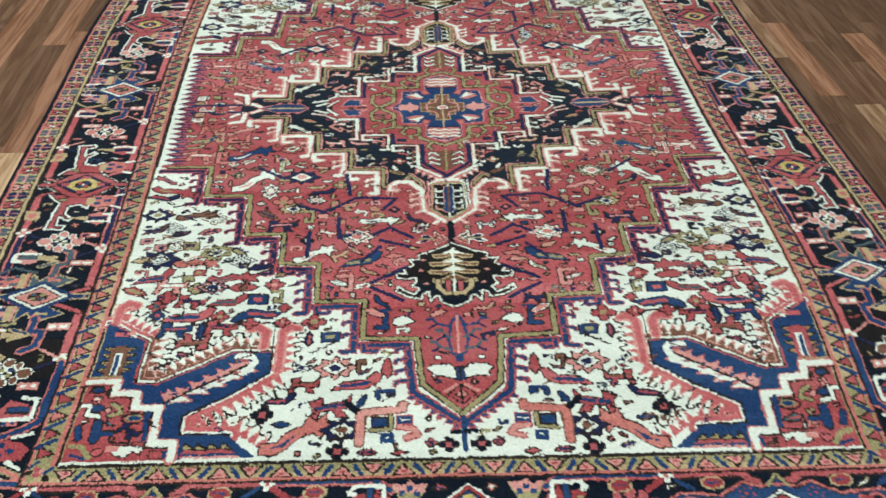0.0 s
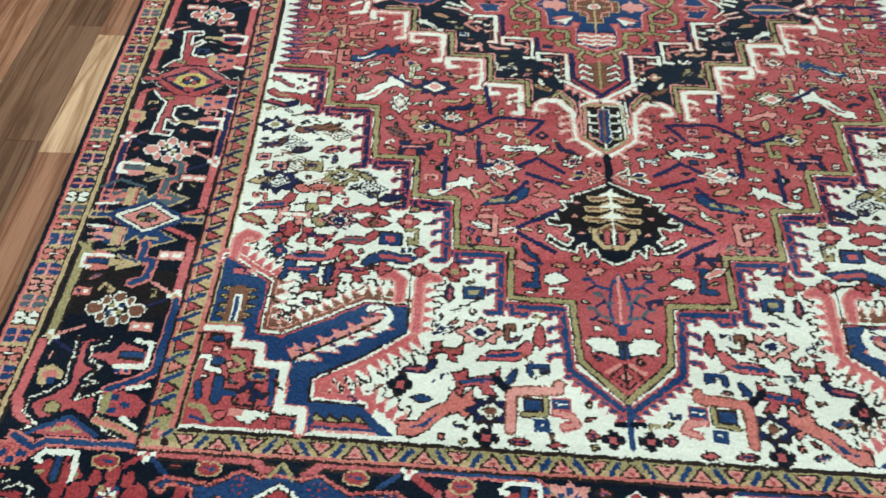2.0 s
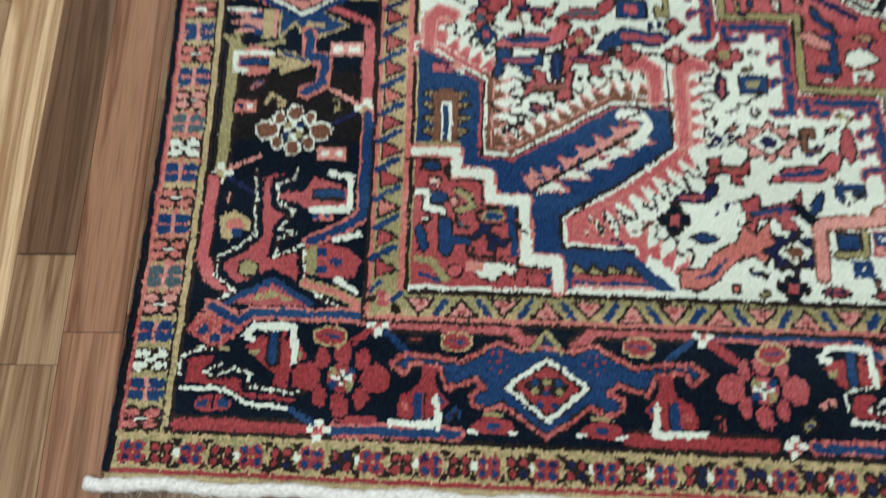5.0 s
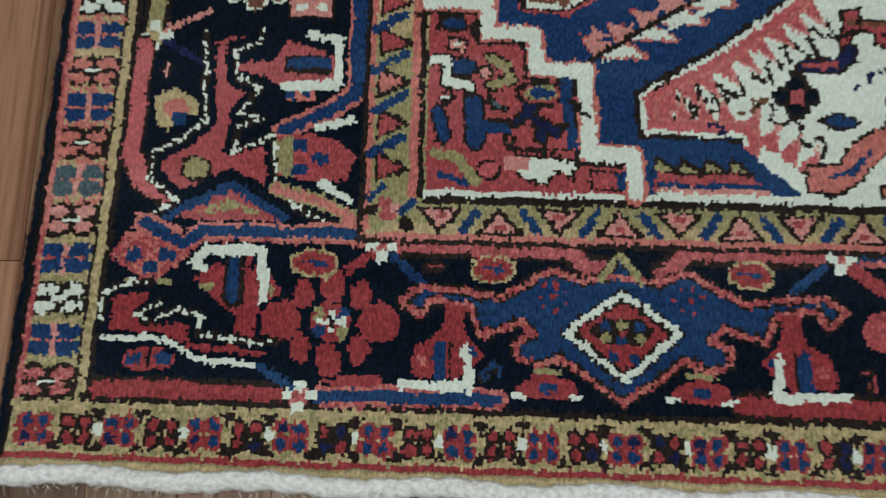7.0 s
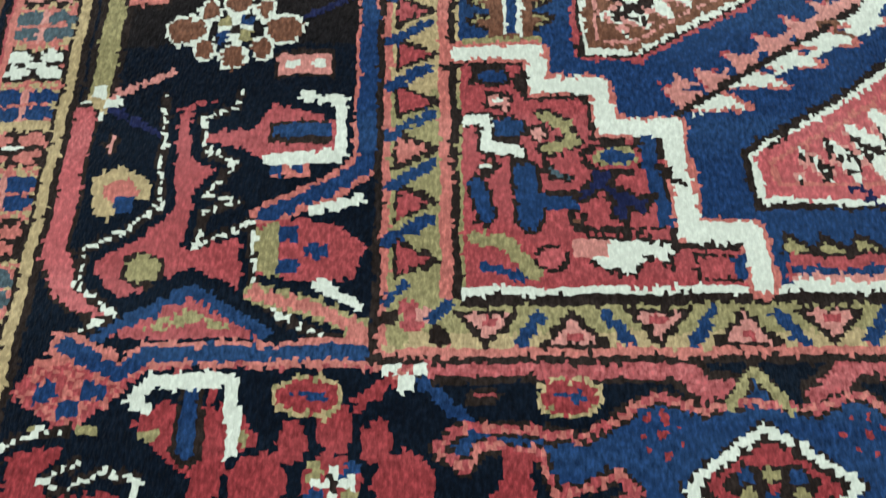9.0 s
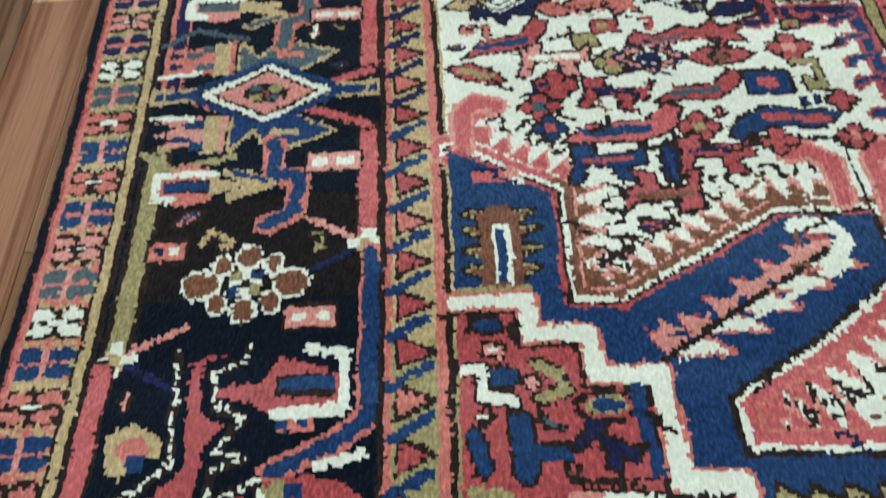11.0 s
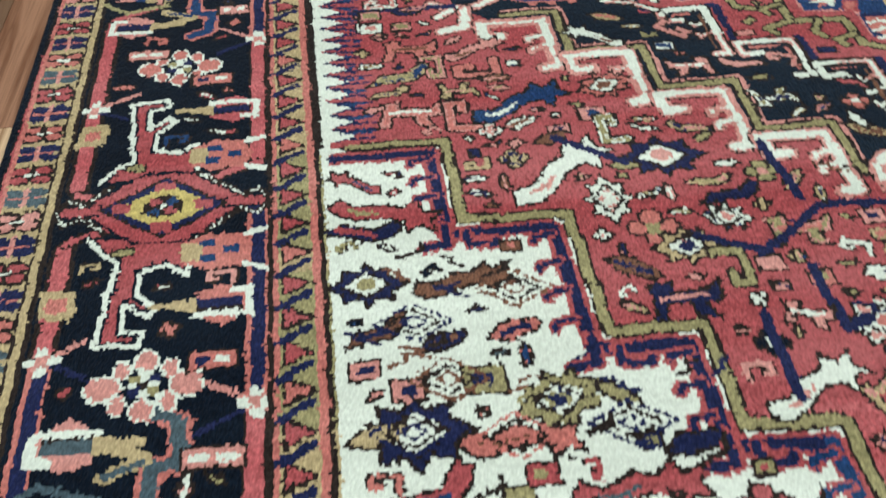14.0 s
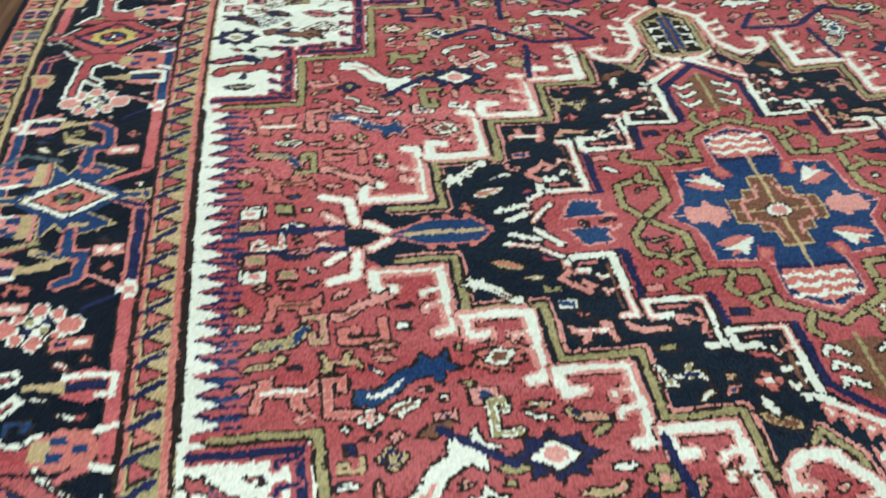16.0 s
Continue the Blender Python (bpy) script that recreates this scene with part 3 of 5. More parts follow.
    q.line([(100, 7.6), (96.4, 8.6)], .9, IVORY).line([(99.2, 1.0), (96.2, -.6)], 1.0, IVORY).lined([(104, .4), (99.6, -1.0), (95.6, -2.8)], 1.0, SALMON, OLIVE, .3)
    q = p.at(116.8, -7.6).own("blossom_motif")
    q.fill([(-4.2, 0), (-2, 2.6), (3, 2.8), (4.4, 0), (0, -3.2)], SALMON).box(-2.6, -.6, -1, .8, BLUE).box(1, -.6, 2.6, .8, BLUE).box(-.8, -2, .8, -.6, BLUE).line([(-2, -2.9), (2, -2.9)], .9, OLIVE)
    q.box(-4.2, 1.2, -2.6, 2.2, IVORY)


def hooked_lantern(q):
    """The upright lantern of the end borders: a white hook over a red bell with a blue bar."""
    q.fill([(4.6, -3.0), (2.2, -5.6), (-.3, -7.2), (-.2, -10), (-2.2, -10), (-2.6, -6.4), (-4.6, -4.4), (-3.2, -2.0), (2.6, -1.8)], RED)
    q.disc(3.0, -4.0, .8, .6, OLIVE, n=6).disc(-3.2, -4.2, .7, .6, OLIVE, n=6)
    q.line([(.3, -.4), (.2, -5.6)], 1.9, DARK).line([(.4, -.4), (.3, -5.4)], 1.2, BLUE).line([(-1.2, -.6), (-1.3, -5.4)], .5, RED)
    q.line([(3.6, -2.0), (4.7, -1.4), (3.6, 0), (-2.5, 0), (-3.0, -5.4)], 1.0, IVORY)


def footed_lantern(q):
    """The small lantern that stands on a white foot."""
    q.fill([(2.6, 1.6), (3.1, -1.4), (-1.8, -1.8), (-5, .8), (-2.6, 3.2), (-2.8, 6.2), (-.6, 6.2), (-.2, 3.2)], RED)
    q.line([(-.2, 1.6), (-.2, -1.8)], 1.4, BLUE).line([(-1.3, 1.8), (-1.3, -1.6)], .4, DARK).disc(1.6, .2, .7, .6, SALMON, n=6).disc(-3.4, 1, .7, .6, BLUE, n=6)
    q.line([(3.8, -2.4), (-3.4, -2.5), (-2.9, 1.2)], 1.0, IVORY)


def lying_dragon(q):
    body = [(7.1, -.7), (7.0, 1.8), (5.5, 2.7), (2.5, 3.0), (1.4, 1.6), (3.3, -.2), (2.0, -.8), (-.4, 0), (-2.8, -.6), (-2.9, -2.3), (-9.3, -3.0), (-11.8, -3.2), (-9.5, -5.1), (-3.2, -4.4), (.4, -2.9), (6.7, -2.4)]
    q.fill(body, RED)
    q.line([*body, body[0]], 1.3, NAVY)
    dotted(q, [(7.2, -.7), (7.3, 2.0), (5.6, 3.1), (2.5, 3.4)], .75)
    dotted(q, [(1.2, 1.2), (3.5, -.2), (2.0, -1.0), (-.4, .6), (-3.0, 0), (-3.1, -2.1), (-9.3, -2.8), (-11.6, -2.4)], .75)
    q.line([(6.7, -2.6), (.4, -2.8), (-3.2, -4.6), (-9.5, -5.3)], .6, IVORY)


for p in ends(MAIN):
    for sx in (-1, 1):
        h = p.at(0, 0, sx, 1)
        # bars along both edges
        for path, dye in (([(91.7, -5.7), (72, -5.8), (70.2, -7.4), (67.2, -7.9)], CORAL), ([(62, -7.9), (60.6, -7.2), (59.4, -5.7), (44.4, -5.6)], CORAL), ([(118, -3.8), (113.6, -6.2), (111.6, -4.7), (94.2, -4.6)], BLUE), ([(41, -5.6), (20, -5.6), (16.5, -8)], BLUE),
                          ([(120.4, -22.0), (102.4, -22.1)], RED), ([(97.7, -22.0), (79.6, -21.8)], BLUE), ([(54, -21.6), (33, -21.6)], RED), ([(27, -21.6), (10, -21.6)], BLUE), ([(8, -21.4), (0, -21.4)], CORAL)):
            h.lined(path, 1.2 if dye == BLUE else 1.7, dye, SALMON if dye == BLUE else DARK, .5)
        h.line([(93, -6.5), (99, -11)], 1.0, RED).line([(42, -6.5), (36, -11)], 1.4, RED).line([(91, -7), (87.6, -10.2)], .9, BLUE).line([(44.6, -7), (48, -9.6)], .9, BLUE)
        h.fill([(98.5, -20), (97.5, -21), (91.5, -21), (92, -19.8)], RED)
        for x, v in ((92.4, -6.0), (42.7, -6.0), (100.1, -22.2), (30, -21.6)):
            cross_flower(h.at(x, v, .85).own("cross_flower"), IVORY, SALMON)
        q = h.at(66.4, -14.5).own("diamond_motif", "red rhombus with white edge on a blue body")
        wing = [(0, 8.5), (1.8, 5.9), (4, 5.3), (7.4, 6.6), (12.9, 3.4), (17.3, 4.0), (21.8, 4.2), (23.9, 2.9), (21.8, 1.1), (20.9, 2.7), (16.5, 2.5), (15.2, -.6), (13, -.1), (10.8, .8), (9.4, -.4), (11.6, -1.6), (11.2, -3.0), (8.9, -3.8), (6.6, -2.8), (0, -7.4)]
        q.fill([*wing, *[(-x, y) for x, y in wing[-2:0:-1]]], BLUE, DARK, 1.1)
        q.line([*wing[1:], *[(-x, y) for x, y in wing[-2:0:-1]], wing[1]], .6, SALMON)
        q.line([(-2.2, 5.6), (0, 8.4), (2.2, 5.6)], .7, OLIVE)
        for x in (-7.4, 7.4):
            for k in range(7):
                q.box(x + 1.5 * math.cos(k * .9) - .22, 3.6 + 1.4 * math.sin(k * .9) - .2, x + 1.5 * math.cos(k * .9) + .22, 3.6 + 1.4 * math.sin(k * .9) + .2, RED)
            q.box(x - .3, 3.4, x + .3, 3.9, RED)
        q.fill([(-6.9, 0), (0, 4.9), (6.9, 0), (0, -5.7)], DARK).fill([(-6.6, 0), (0, 4.6), (6.6, 0), (0, -5.4)], IVORY)
        q.fill([(-5.2, 0), (0, 3.6), (5.2, 0), (0, -4.3)], RED, DARK)
        q.fill([(-3.6, .2), (-2, 1.5), (2, 1.5), (3.6, .2), (2, -1.3), (-2, -1.3)], DARK)
        for k, (x, y) in enumerate(((-1.9, .7), (0, .9), (1.8, .7), (-1.9, -.6), (0, -.8), (1.8, -.6))):
            q.disc(x, y, .75, .5, BLUE if k % 2 == 0 else OLIVE, n=6)
        q.box(-.35, -.3, .35, .4, RED).box(-1.6, -3, -.6, -2.2, BLUE).box(.6, -3, 1.6, -2.2, BLUE)
        rosette(h.at(97.4, -14.3).own("rosette_motif"), RED, NAVY, BLUE, 7.4, 6.0)
        rosette(h.at(34.0, -13.6).own("rosette_motif"), CORAL, NAVY, BLUE, 7.0, 5.8)
        hooked_lantern(h.at(107.5, -6.8).own("lantern_motif"))
        hooked_lantern(h.at(20.5, -7.0).own("lantern_motif"))
        footed_lantern(h.at(86.0, -18.2).own("lantern_motif"))
        footed_lantern(h.at(47.0, -18.2, -1, 1).own("lantern_motif"))
        for x, v in ((80.3, -8.0), (52.4, -8.0), (99.4, -8.0), (32.4, -8.2)):
            q = h.at(x, v).own("blossom_motif")
            q.disc(0, 0, 2.5, 1.6, RED, TAN, 8).line([(-1.2, 0), (1.2, .1)], .4, BLUE)
        for x in (74.4, 58.2):
            q = h.at(x, -20.5).own("blossom_motif")
            q.fill([(-3.6, -1.0), (-2.6, .7), (0, 1.4), (2.6, .7), (3.6, -1.0)], RED).box(-1.0, -.4, 1.0, .5, BLUE).box(-3.8, -1.3, -2.2, -.6, IVORY).box(2.2, -1.3, 3.8, -.6, IVORY).line([(-1.4, 1.6), (1.4, 1.6)], .5, OLIVE)
        lying_dragon(h.at(114, -14).own("dragon_motif", "red dragon edged with white knots"))
        lying_dragon(h.at(15.5, -15.6, .9).own("dragon_motif", "red dragon edged with white knots"))
        q = h.at(115.8, -18.9).own("blossom_motif")
        q.disc(0, 0, 3.0, 1.4, RED, None, 8).box(-2.2, -.6, -.9, .6, BLUE).box(.9, -.6, 2.2, .6, BLUE).line([(0, -1.2), (0, 1.2)], .4, NAVY)
        h.line([(104.4, -19.2), (101.2, -21.2)], .8, BLUE)
        q = h.at(12.4, -8.6).own("blossom_motif")
        q.fill([(-3.8, 1.8), (3.8, 1.8), (2.0, -2.4), (-2.0, -2.4)], OLIVE).fill([(-3.8, 2.2), (-1, 1.8), (0, 2.8), (1, 1.8), (3.8, 2.2), (2.6, -.4), (-2.6, -.4)], PINK).box(-.7, .4, .7, 1.6, BLUE).box(-2.2, -1.0, -.9, .2, BLUE).box(.9, -1.0, 2.2, .2, BLUE)
    q = p.at(0, -13.6).own("diamond_motif", "olive rhombus with blue edge")
    q.fill([(-8.6, 0), (0, 6.6), (8.6, 0), (0, -6.6)], RED, IVORY)
    q.fill([(-6.8, 0), (0, 5.2), (6.8, 0), (0, -5.2)], BLUE, DARK)
    q.fill([(-5.6, 0), (0, 4.3), (5.6, 0), (0, -4.3)], GOLD)
    for x, y in ((-1.6, 0), (1.6, 0), (0, 1.4), (0, -1.4)):
        q.disc(x, y, 1.2, 1.0, RED, n=8)
    q.line([(-1.6, .9), (-.6, .3)], .6, IVORY).line([(1.6, -.9), (.6, -.3)], .6, IVORY).box(-.5, -.5, .5, .5, BLUE)

# shade on the end borders, put into the dyes: each red swapped for a deeper one
shaded_ends = (vgrid < -5.6) | (vgrid > 2 * MID + 5.6)
for old, dyed, share in ((RED, SHADED_RED, 1.0), (CORAL, RED, .8), (SALMON, RED, .55), (TAN, OLIVE, .25)):
    chart[shaded_ends & (chart == old) & (rng.random(chart.shape) < share)] = dyed

# -- inner guard --
p = Pen(pid=INNER)
p.box(-95.2, -5.6, 95.2, 2 * MID + 5.6, TAN)
inner = (abs(sgrid) <= 95.2) & (vgrid > -5.6) & (vgrid < 2 * MID + 5.6)
chart[inner & (np.sin(vgrid / 13.0 + 1) + .7 * np.sin(vgrid / 5.3) > 0.3)] = OLIVE
for p in sides(INNER):
    p.line([(95.0, -5.2), (95.0, 2 * MID + 5.2)], .6, DARK).line([(94.3, -4.8), (94.3, 2 * MID + 4.8)], .7, SALMON)
    p.line([(89.4, 0), (89.4, 2 * MID)], .7, SALMON).line([(88.7, 0), (88.7, 2 * MID)], .7, DARK)
    k, v = 0, 3.2
    while v < 2 * MID - 2:
        q = p.at(91.8, v).own("triangle_motif")
        q.fill([(-1.7, 0), (1.7, 1.7), (1.7, -1.7)], (RED, RED, SALMON, RED)[k % 4], DARK, .45)
        p.line([(94.0, v + 1.5), (90.6, v + 3.6)], 1.0, INDIGO if v > 45 else BLUE)
        k += 1
        v += 5.05
for p in ends(INNER):
    p.line([(-95, -5.3), (95, -5.3)], .6, DARK).line([(-94.6, -4.7), (94.6, -4.7)], .6, SALMON).line([(-88, -.4), (88, -.4)], .7, DARK)
    for k in range(27):
        s = -86.3 + 6.6 * k
        q = p.at(s, -2.7, 1, -1 if k % 2 == 0 else 1).own("triangle_motif")
        q.fill([(-2.4, -1.4), (2.4, -1.4), (0, 1.3)], PINK, DARK, .45).box(-.6, -1, .6, -.4, RED)
        t = 1 if k % 2 else -1
        p.line([(s + 2.6, -2.8 + 1.1 * t), (s + 4.2, -2.8 - 1.1 * t)], 1.0, BLUE)

for p in sides(INNER):
    for v in (-2.6, 2 * MID + 2.6):
        q = p.at(92.0, v).own("corner_flower")
        for x, y, d in ((0, .2, RED), (-1.2, .9, PINK), (1.1, -.9, OLIVE), (-1.9, -.8, DARK), (1.9, .8, DARK), (.2, 1.6, RED)):
            q.disc(x, y, 1.0, .8, d, n=6)
        p.line([(89.2, v + 1.8), (90.6, v + .6)], .8, BLUE).line([(94.0, v + 2.2), (92.6, v + 3.4)], .8, BLUE)

# -- field --
STEPS = [(84.5, 113), (71.5, 113), (71.3, 97.6), (58.3, 97.4), (57.5, 78.6), (47, 78.4), (46.8, 65.5), (36.6, 65), (36.3, 50), (23.7, 50), (23.8, 36.2), (10.4, 36), (9.2, 21), (0, 12)]
FIELD = Pen(pid=REDF)
FIELD.box(-88, 0, 88, 2 * MID, RED)
faded = (abs(sgrid) <= 88) & (vgrid > 0) & (vgrid < 2 * MID) & (np.sin(vgrid / 23.0) + .8 * np.sin(vgrid / 9.0 + 1.0) > .9)
faded &= rng.random(chart.shape) < .8
chart[faded] = CORAL


def shifted(d):
    return [(x + d, v - d) for x, v in STEPS[:-1]] + [(0, 12 - 1.35 * d)]


CORNERS = [piece("ivory_corner", label="ivory stepped corner field full of small animals and flowers") for k in range(4)]
for (sx, sy), pid in zip(QUARTERS, CORNERS):
    p = quarter(sx, sy, pid)
    p.fill([*STEPS, (0, 0), (88, 0), (88, 113)], IVORY)
    p.line(shifted(2.3), 2.5, RED)
    p.line(shifted(2.3), 1.35, INDIGO).line(shifted(2.3)[7:], 1.35, BLUE)
    for k in range(1, len(STEPS) - 2, 2):
        (x0, v0), (x1, v1) = STEPS[k], STEPS[k + 1]
        dye = BLUE if k >= 7 else INDIGO
        # the band's upright sends out barbs and ends in two curled feet
        n = max(2, round((v0 - v1) / 4.2))
        for j in range(n):
            v = v0 - 3.4 - (v0 - v1 - 1.0) * j / n
            p.lined([(x0 + 2.6, v), (x0 + 5.0, v - .5), (x0 + 5.2, v - 1.3)], .7, dye, RED, .34)
        if k < 11:
            p.lined([(x1 + 2.3, v1 - 1), (x1 + 2.3, v1 - 4.2), (x1 + 5.2, v1 - 4.5)], 1.1, dye, RED, .4)
            p.lined([(x1 - .2, v1 - 2.3), (x1 - .4, v1 - 4.4), (x1 - 3.2, v1 - 4.6), (x1 - 3.6, v1 - 3.9)], .9, dye, RED, .4)
    p.saw(shifted(3.0)[-2:], 1, 1.9, 2.3, BLUE, RED, lean=.2)
    p.line(STEPS, 1.85, DARK).line(STEPS, 1.15, OLIVE)
    # white edge of the red field, with blue saw teeth
    p.saw([(86.9, 114), (86.9, MID)], 1, 7.4, 1.6, INDIGO)
    p.saw([(86.9, 114.6), (86.9, MID)], 1, 6.4, 3.1, BLUE)
    p.saw([(86.9, 113), (86.9, MID)], 1, 5.4, 3.1, RED, None, .3)
    p.saw([(86.9, 114), (86.9, MID)], 1, 5.0, 1.6, INDIGO)
    p.box(86.9, 112, 88.2, MID, IVORY).saw([(86.9, 114), (86.9, MID)], 1, 3.6, 3.1, IVORY, None, .35)
    p.line([(88.0, 113), (88.0, MID)], .5, DARK)
    p.line([(87.6, 0.6), (87.6, 113)], .75, IVORY)
    p.line([(88, .3), (0, .3)], .6, IVORY)

# -- blue corner brackets --
BRACKET = [(88, 43.2), (77.2, 36.4), (77.6, 22.6), (71.8, 22.4), (55.2, 32.2), (46.2, 32.2), (46.0, 25.4), (55, 18.6), (64.6, 13), (64.2, 7.2), (53, 7), (46.2, 1.0), (64.6, .8), (64.8, 5.3), (69.8, 5.3), (70, 15.3), (75.6, 15.4), (75.9, 19.6), (81.1, 19.8), (81.4, 23.5), (88, 23.5)]
STAIR = BRACKET[12:]


def meander(p, path, near, far, pitch, dye, side=-1):
    """A thin dark battlement line that follows a path at a distance."""
    for (ax, ay), (bx, by) in zip(path[:-1], path[1:]):
        length = math.hypot(bx - ax, by - ay)
        n = max(1, round(length / pitch))
        ux, uy = (bx - ax) / length, (by - ay) / length
        ox, oy = -uy * side, ux * side
        pts = []
        for k in range(n):
            lo, hi = near + rng.uniform(-.3, .3), far + rng.uniform(-.6, .5)
            for f, d in ((k + .1, lo), (k + .25, hi), (k + .6, hi - .4), (k + .7, lo)):
                w = f * length / n
                pts.append((ax + ux * w + ox * d, ay + uy * w + oy * d))
        p.line(pts, .42, dye, True)


for sx, sy in QUARTERS:
    p = quarter(sx, sy, CORNERS[QUARTERS.index((sx, sy))])
    b = p.own("blue_bracket", "blue hooked corner bracket edged with pink teeth")
    hue = SALMON if sy > 0 else PINK
    up = [(85.4, 48.6), (85.4, 44.4), (75.4, 37.8), (75.8, 24.4), (72.2, 24.2), (56, 34.2), (48.8, 34.4)]
    low = [(43.6, 40.5), (43.6, 24.8), (53.6, 17.2), (62.4, 11.8), (62.2, 8.9), (53, 8.8), (44.6, 2.6)]
    for path in (up, low):
        meander(b, path[1:] if path is up else path, 3.0, 5.2, 3.1, DARK)
        for grow, dyes in ((3.3, (PINK, IVORY)), (2.3, (CORAL, BROWN))):
            for k, (a, c) in enumerate(zip(path[:-1], path[1:])):
                warm = path is low or k < 2
                b.saw([a, c], -1, grow + (.5 if path is low else 0), 2.5, (PINK if grow > 3 else CORAL) if warm else (PINK if grow > 3 else BROWN), lean=.3)
    rim = BRACKET[:11]
    b.line(rim[:6], 4.2, PINK).line(rim[6:], 5.2, hue)
    b.line(rim[:2], 3.8, CORAL).line(rim[1:6], 3.6, BROWN).line(rim[6:], 4.4, CORAL)
    b.line(rim[:6], 2.0, IVORY).line(rim[6:], 2.2, IVORY)
    b.line(rim, 1.1, DARK)
    for curl in ([(86.3, 43.4), (86.2, 48.6), (84.4, 50.2), (82.4, 49.4)], [(48.2, 34), (48.0, 38.8), (50, 40.8), (52.2, 40.2)], [(43.9, 26), (43.8, 39), (42.4, 40.9), (40.2, 40.2)]):
        b.lined(curl, 1.7, CORAL, PINK, .55)
    b.line([(46.1, 25), (46.0, 41.2), (47.6, 42.6), (52, 42.2)], .45, DARK).line([(46, 41.2), (44, 42.8), (40, 42)], .45, DARK)
    b.fill(BRACKET, BLUE)
    b.line([*rim[:6]], .4, RED, True)
    red_block = [*STAIR, (88, .8)]
    b.fill(red_block, RED)
    b.line(STAIR, 2.5, SALMON).line(STAIR, 1.75, IVORY)
    b.line([(x + 1.25, v - 1.25) for x, v in STAIR[1:]], .45, DARK)
    # barbed spear
    axis = [(69.0 - 3.5 * k, 16.8 + 2.18 * k) for k in range(6)]
    b.saw([axis[0], axis[-1]], -1, 3.4, 3.4, RED, lean=.05)
    b.saw([axis[0], axis[-1]], -1, 3.0, 3.4, PINK, lean=.08)
    b.fill([(69.4, 18.6), (69.2, 20.8), (67, 19.6), (51.4, 29.8), (51.2, 28.2)], PINK)
    for (x, v), (x1, v1) in zip(axis[:-1], axis[1:]):
        b.fill([(x, v), (x - 6.4, v + .3), (x1, v1)], IVORY, SALMON, .3)
    b.fill([(69.2, 15.8), (66, 17.2), (50.2, 27.2), (49.6, 25.8), (58, 21.6)], IVORY)
    b.line([(69.4, 16.6), (51, 28.2)], .55, DARK)
    b.line([(50.6, 27.2), (49.6, 29.2), (50.8, 31.0), (54.2, 30.8)], 1.5, IVORY).line([(51.6, 29.2), (53, 29.6)], 1.0, RED).line([(54.4, 30.0), (54.0, 29.0)], .6, BROWN)
    # brown serrated leaf
    q = b.at(83.2, 30.0)
    for y in (-3.6, -1.2, 1.2, 3.2):
        q.fill([(-4.2, y + .9), (-1, y - .9), (1, y - .9), (4.2, y + .9), (3.2, y + 1.3), (-3.2, y + 1.3)], OLIVE, DARK)
    for y in (-3.6, -1.2, 1.2, 3.2):
        q.fill([(-3.3, y + .8), (-1, y - .6), (1, y - .6), (3.3, y + .8)], BROWN if sx < 0 else RED)
    q.fill([(-2.1, -4.8), (-2.0, 3.8), (-1, 5.2), (1, 5.2), (2.0, 3.8), (2.1, -4.8)], BROWN if sx < 0 else RED)
    q.box(-.95, -4.6, .95, 2.6, IVORY).box(-.5, -4.4, .4, 2.0, BLUE).line([(-2.4, -5), (2.4, -5)], .6, OLIVE)
    b.box(80.6, 38.2, 82.0, 40.2, PINK).box(82.0, 38.2, 85.6, 39.6, CORAL).box(80.2, 38.0, 81.4, 38.8, IVORY).line([(82, 24.9), (87.5, 24.9)], .5, OLIVE)
    # beasts in the red block
    q = p.own("red_block_motif", "red corner block with small beasts")
    q.line([(86.8, 9.8), (86.2, 7.0)], 1.9, DARK).line([(86.8, 9.8), (86.2, 7.0)], 1.3, BLUE)
    q.line([(82.8, 11), (82.6, 6.6)], 2.6, DARK).line([(82.6, 8.3), (79.2, 8.3)], 1.9, DARK).line([(82.8, 11), (82.6, 6.6)], 1.9, BLUE).line([(82.6, 8.3), (78.6, 8.2)], 1.2, BLUE)
    q.lined([(87.6, 16.4), (85.8, 16.2), (86.0, 13.6), (83.2, 13.0)], 1.0, IVORY, DARK, .35)
    q.disc(84.0, 15.4, 1.4, 1.2, BLUE, DARK, 8).disc(75.2, 12.3, 2.8, 1.5, RED, DARK, 8).disc(75.0, 12.4, 1.7, .9, BLUE, OLIVE, 8).disc(85.2, 20.8, 1.5, 1.0, BLUE, DARK, 8)
    q.line([(87.2, 20), (86.8, 21.8), (84.2, 22)], .5, DARK).line([(83.2, 19.4), (83, 21)], .5, DARK)
    q.lined([(81, 16.8), (79, 15.6), (78.4, 14.0), (80.8, 13.2)], .9, OLIVE, DARK, .3).disc(81.6, 15.0, .9, .8, PINK, DARK, 8)
    q.fill([(79, 4.6), (77.6, 2.4), (74.6, 1.6), (73.4, 3.4), (71.6, 2.2), (71.0, 4.4), (74.6, 5.0)], IVORY, DARK).box(76.6, 3.2, 79.4, 4.6, PINK)
    q.line([(87.0, 5.0), (84.4, 4.4), (82.6, 1.8)], 1.3, OLIVE).line([(86.4, 2.4), (83.4, 1.5)], .8, BLUE).disc(81.0, 3.2, 1.3, 1.1, CORAL, DARK, 8)
    q.line([(72.4, 14.2), (71.6, 6.4)], 1.2, BLUE).line([(78.8, 5.6), (72, 5.8)], .5, DARK)
    q.box(66.4, 1.2, 69.6, 3.2, RED, DARK).box(65.6, 1.2, 66.8, 3.4, BLUE)
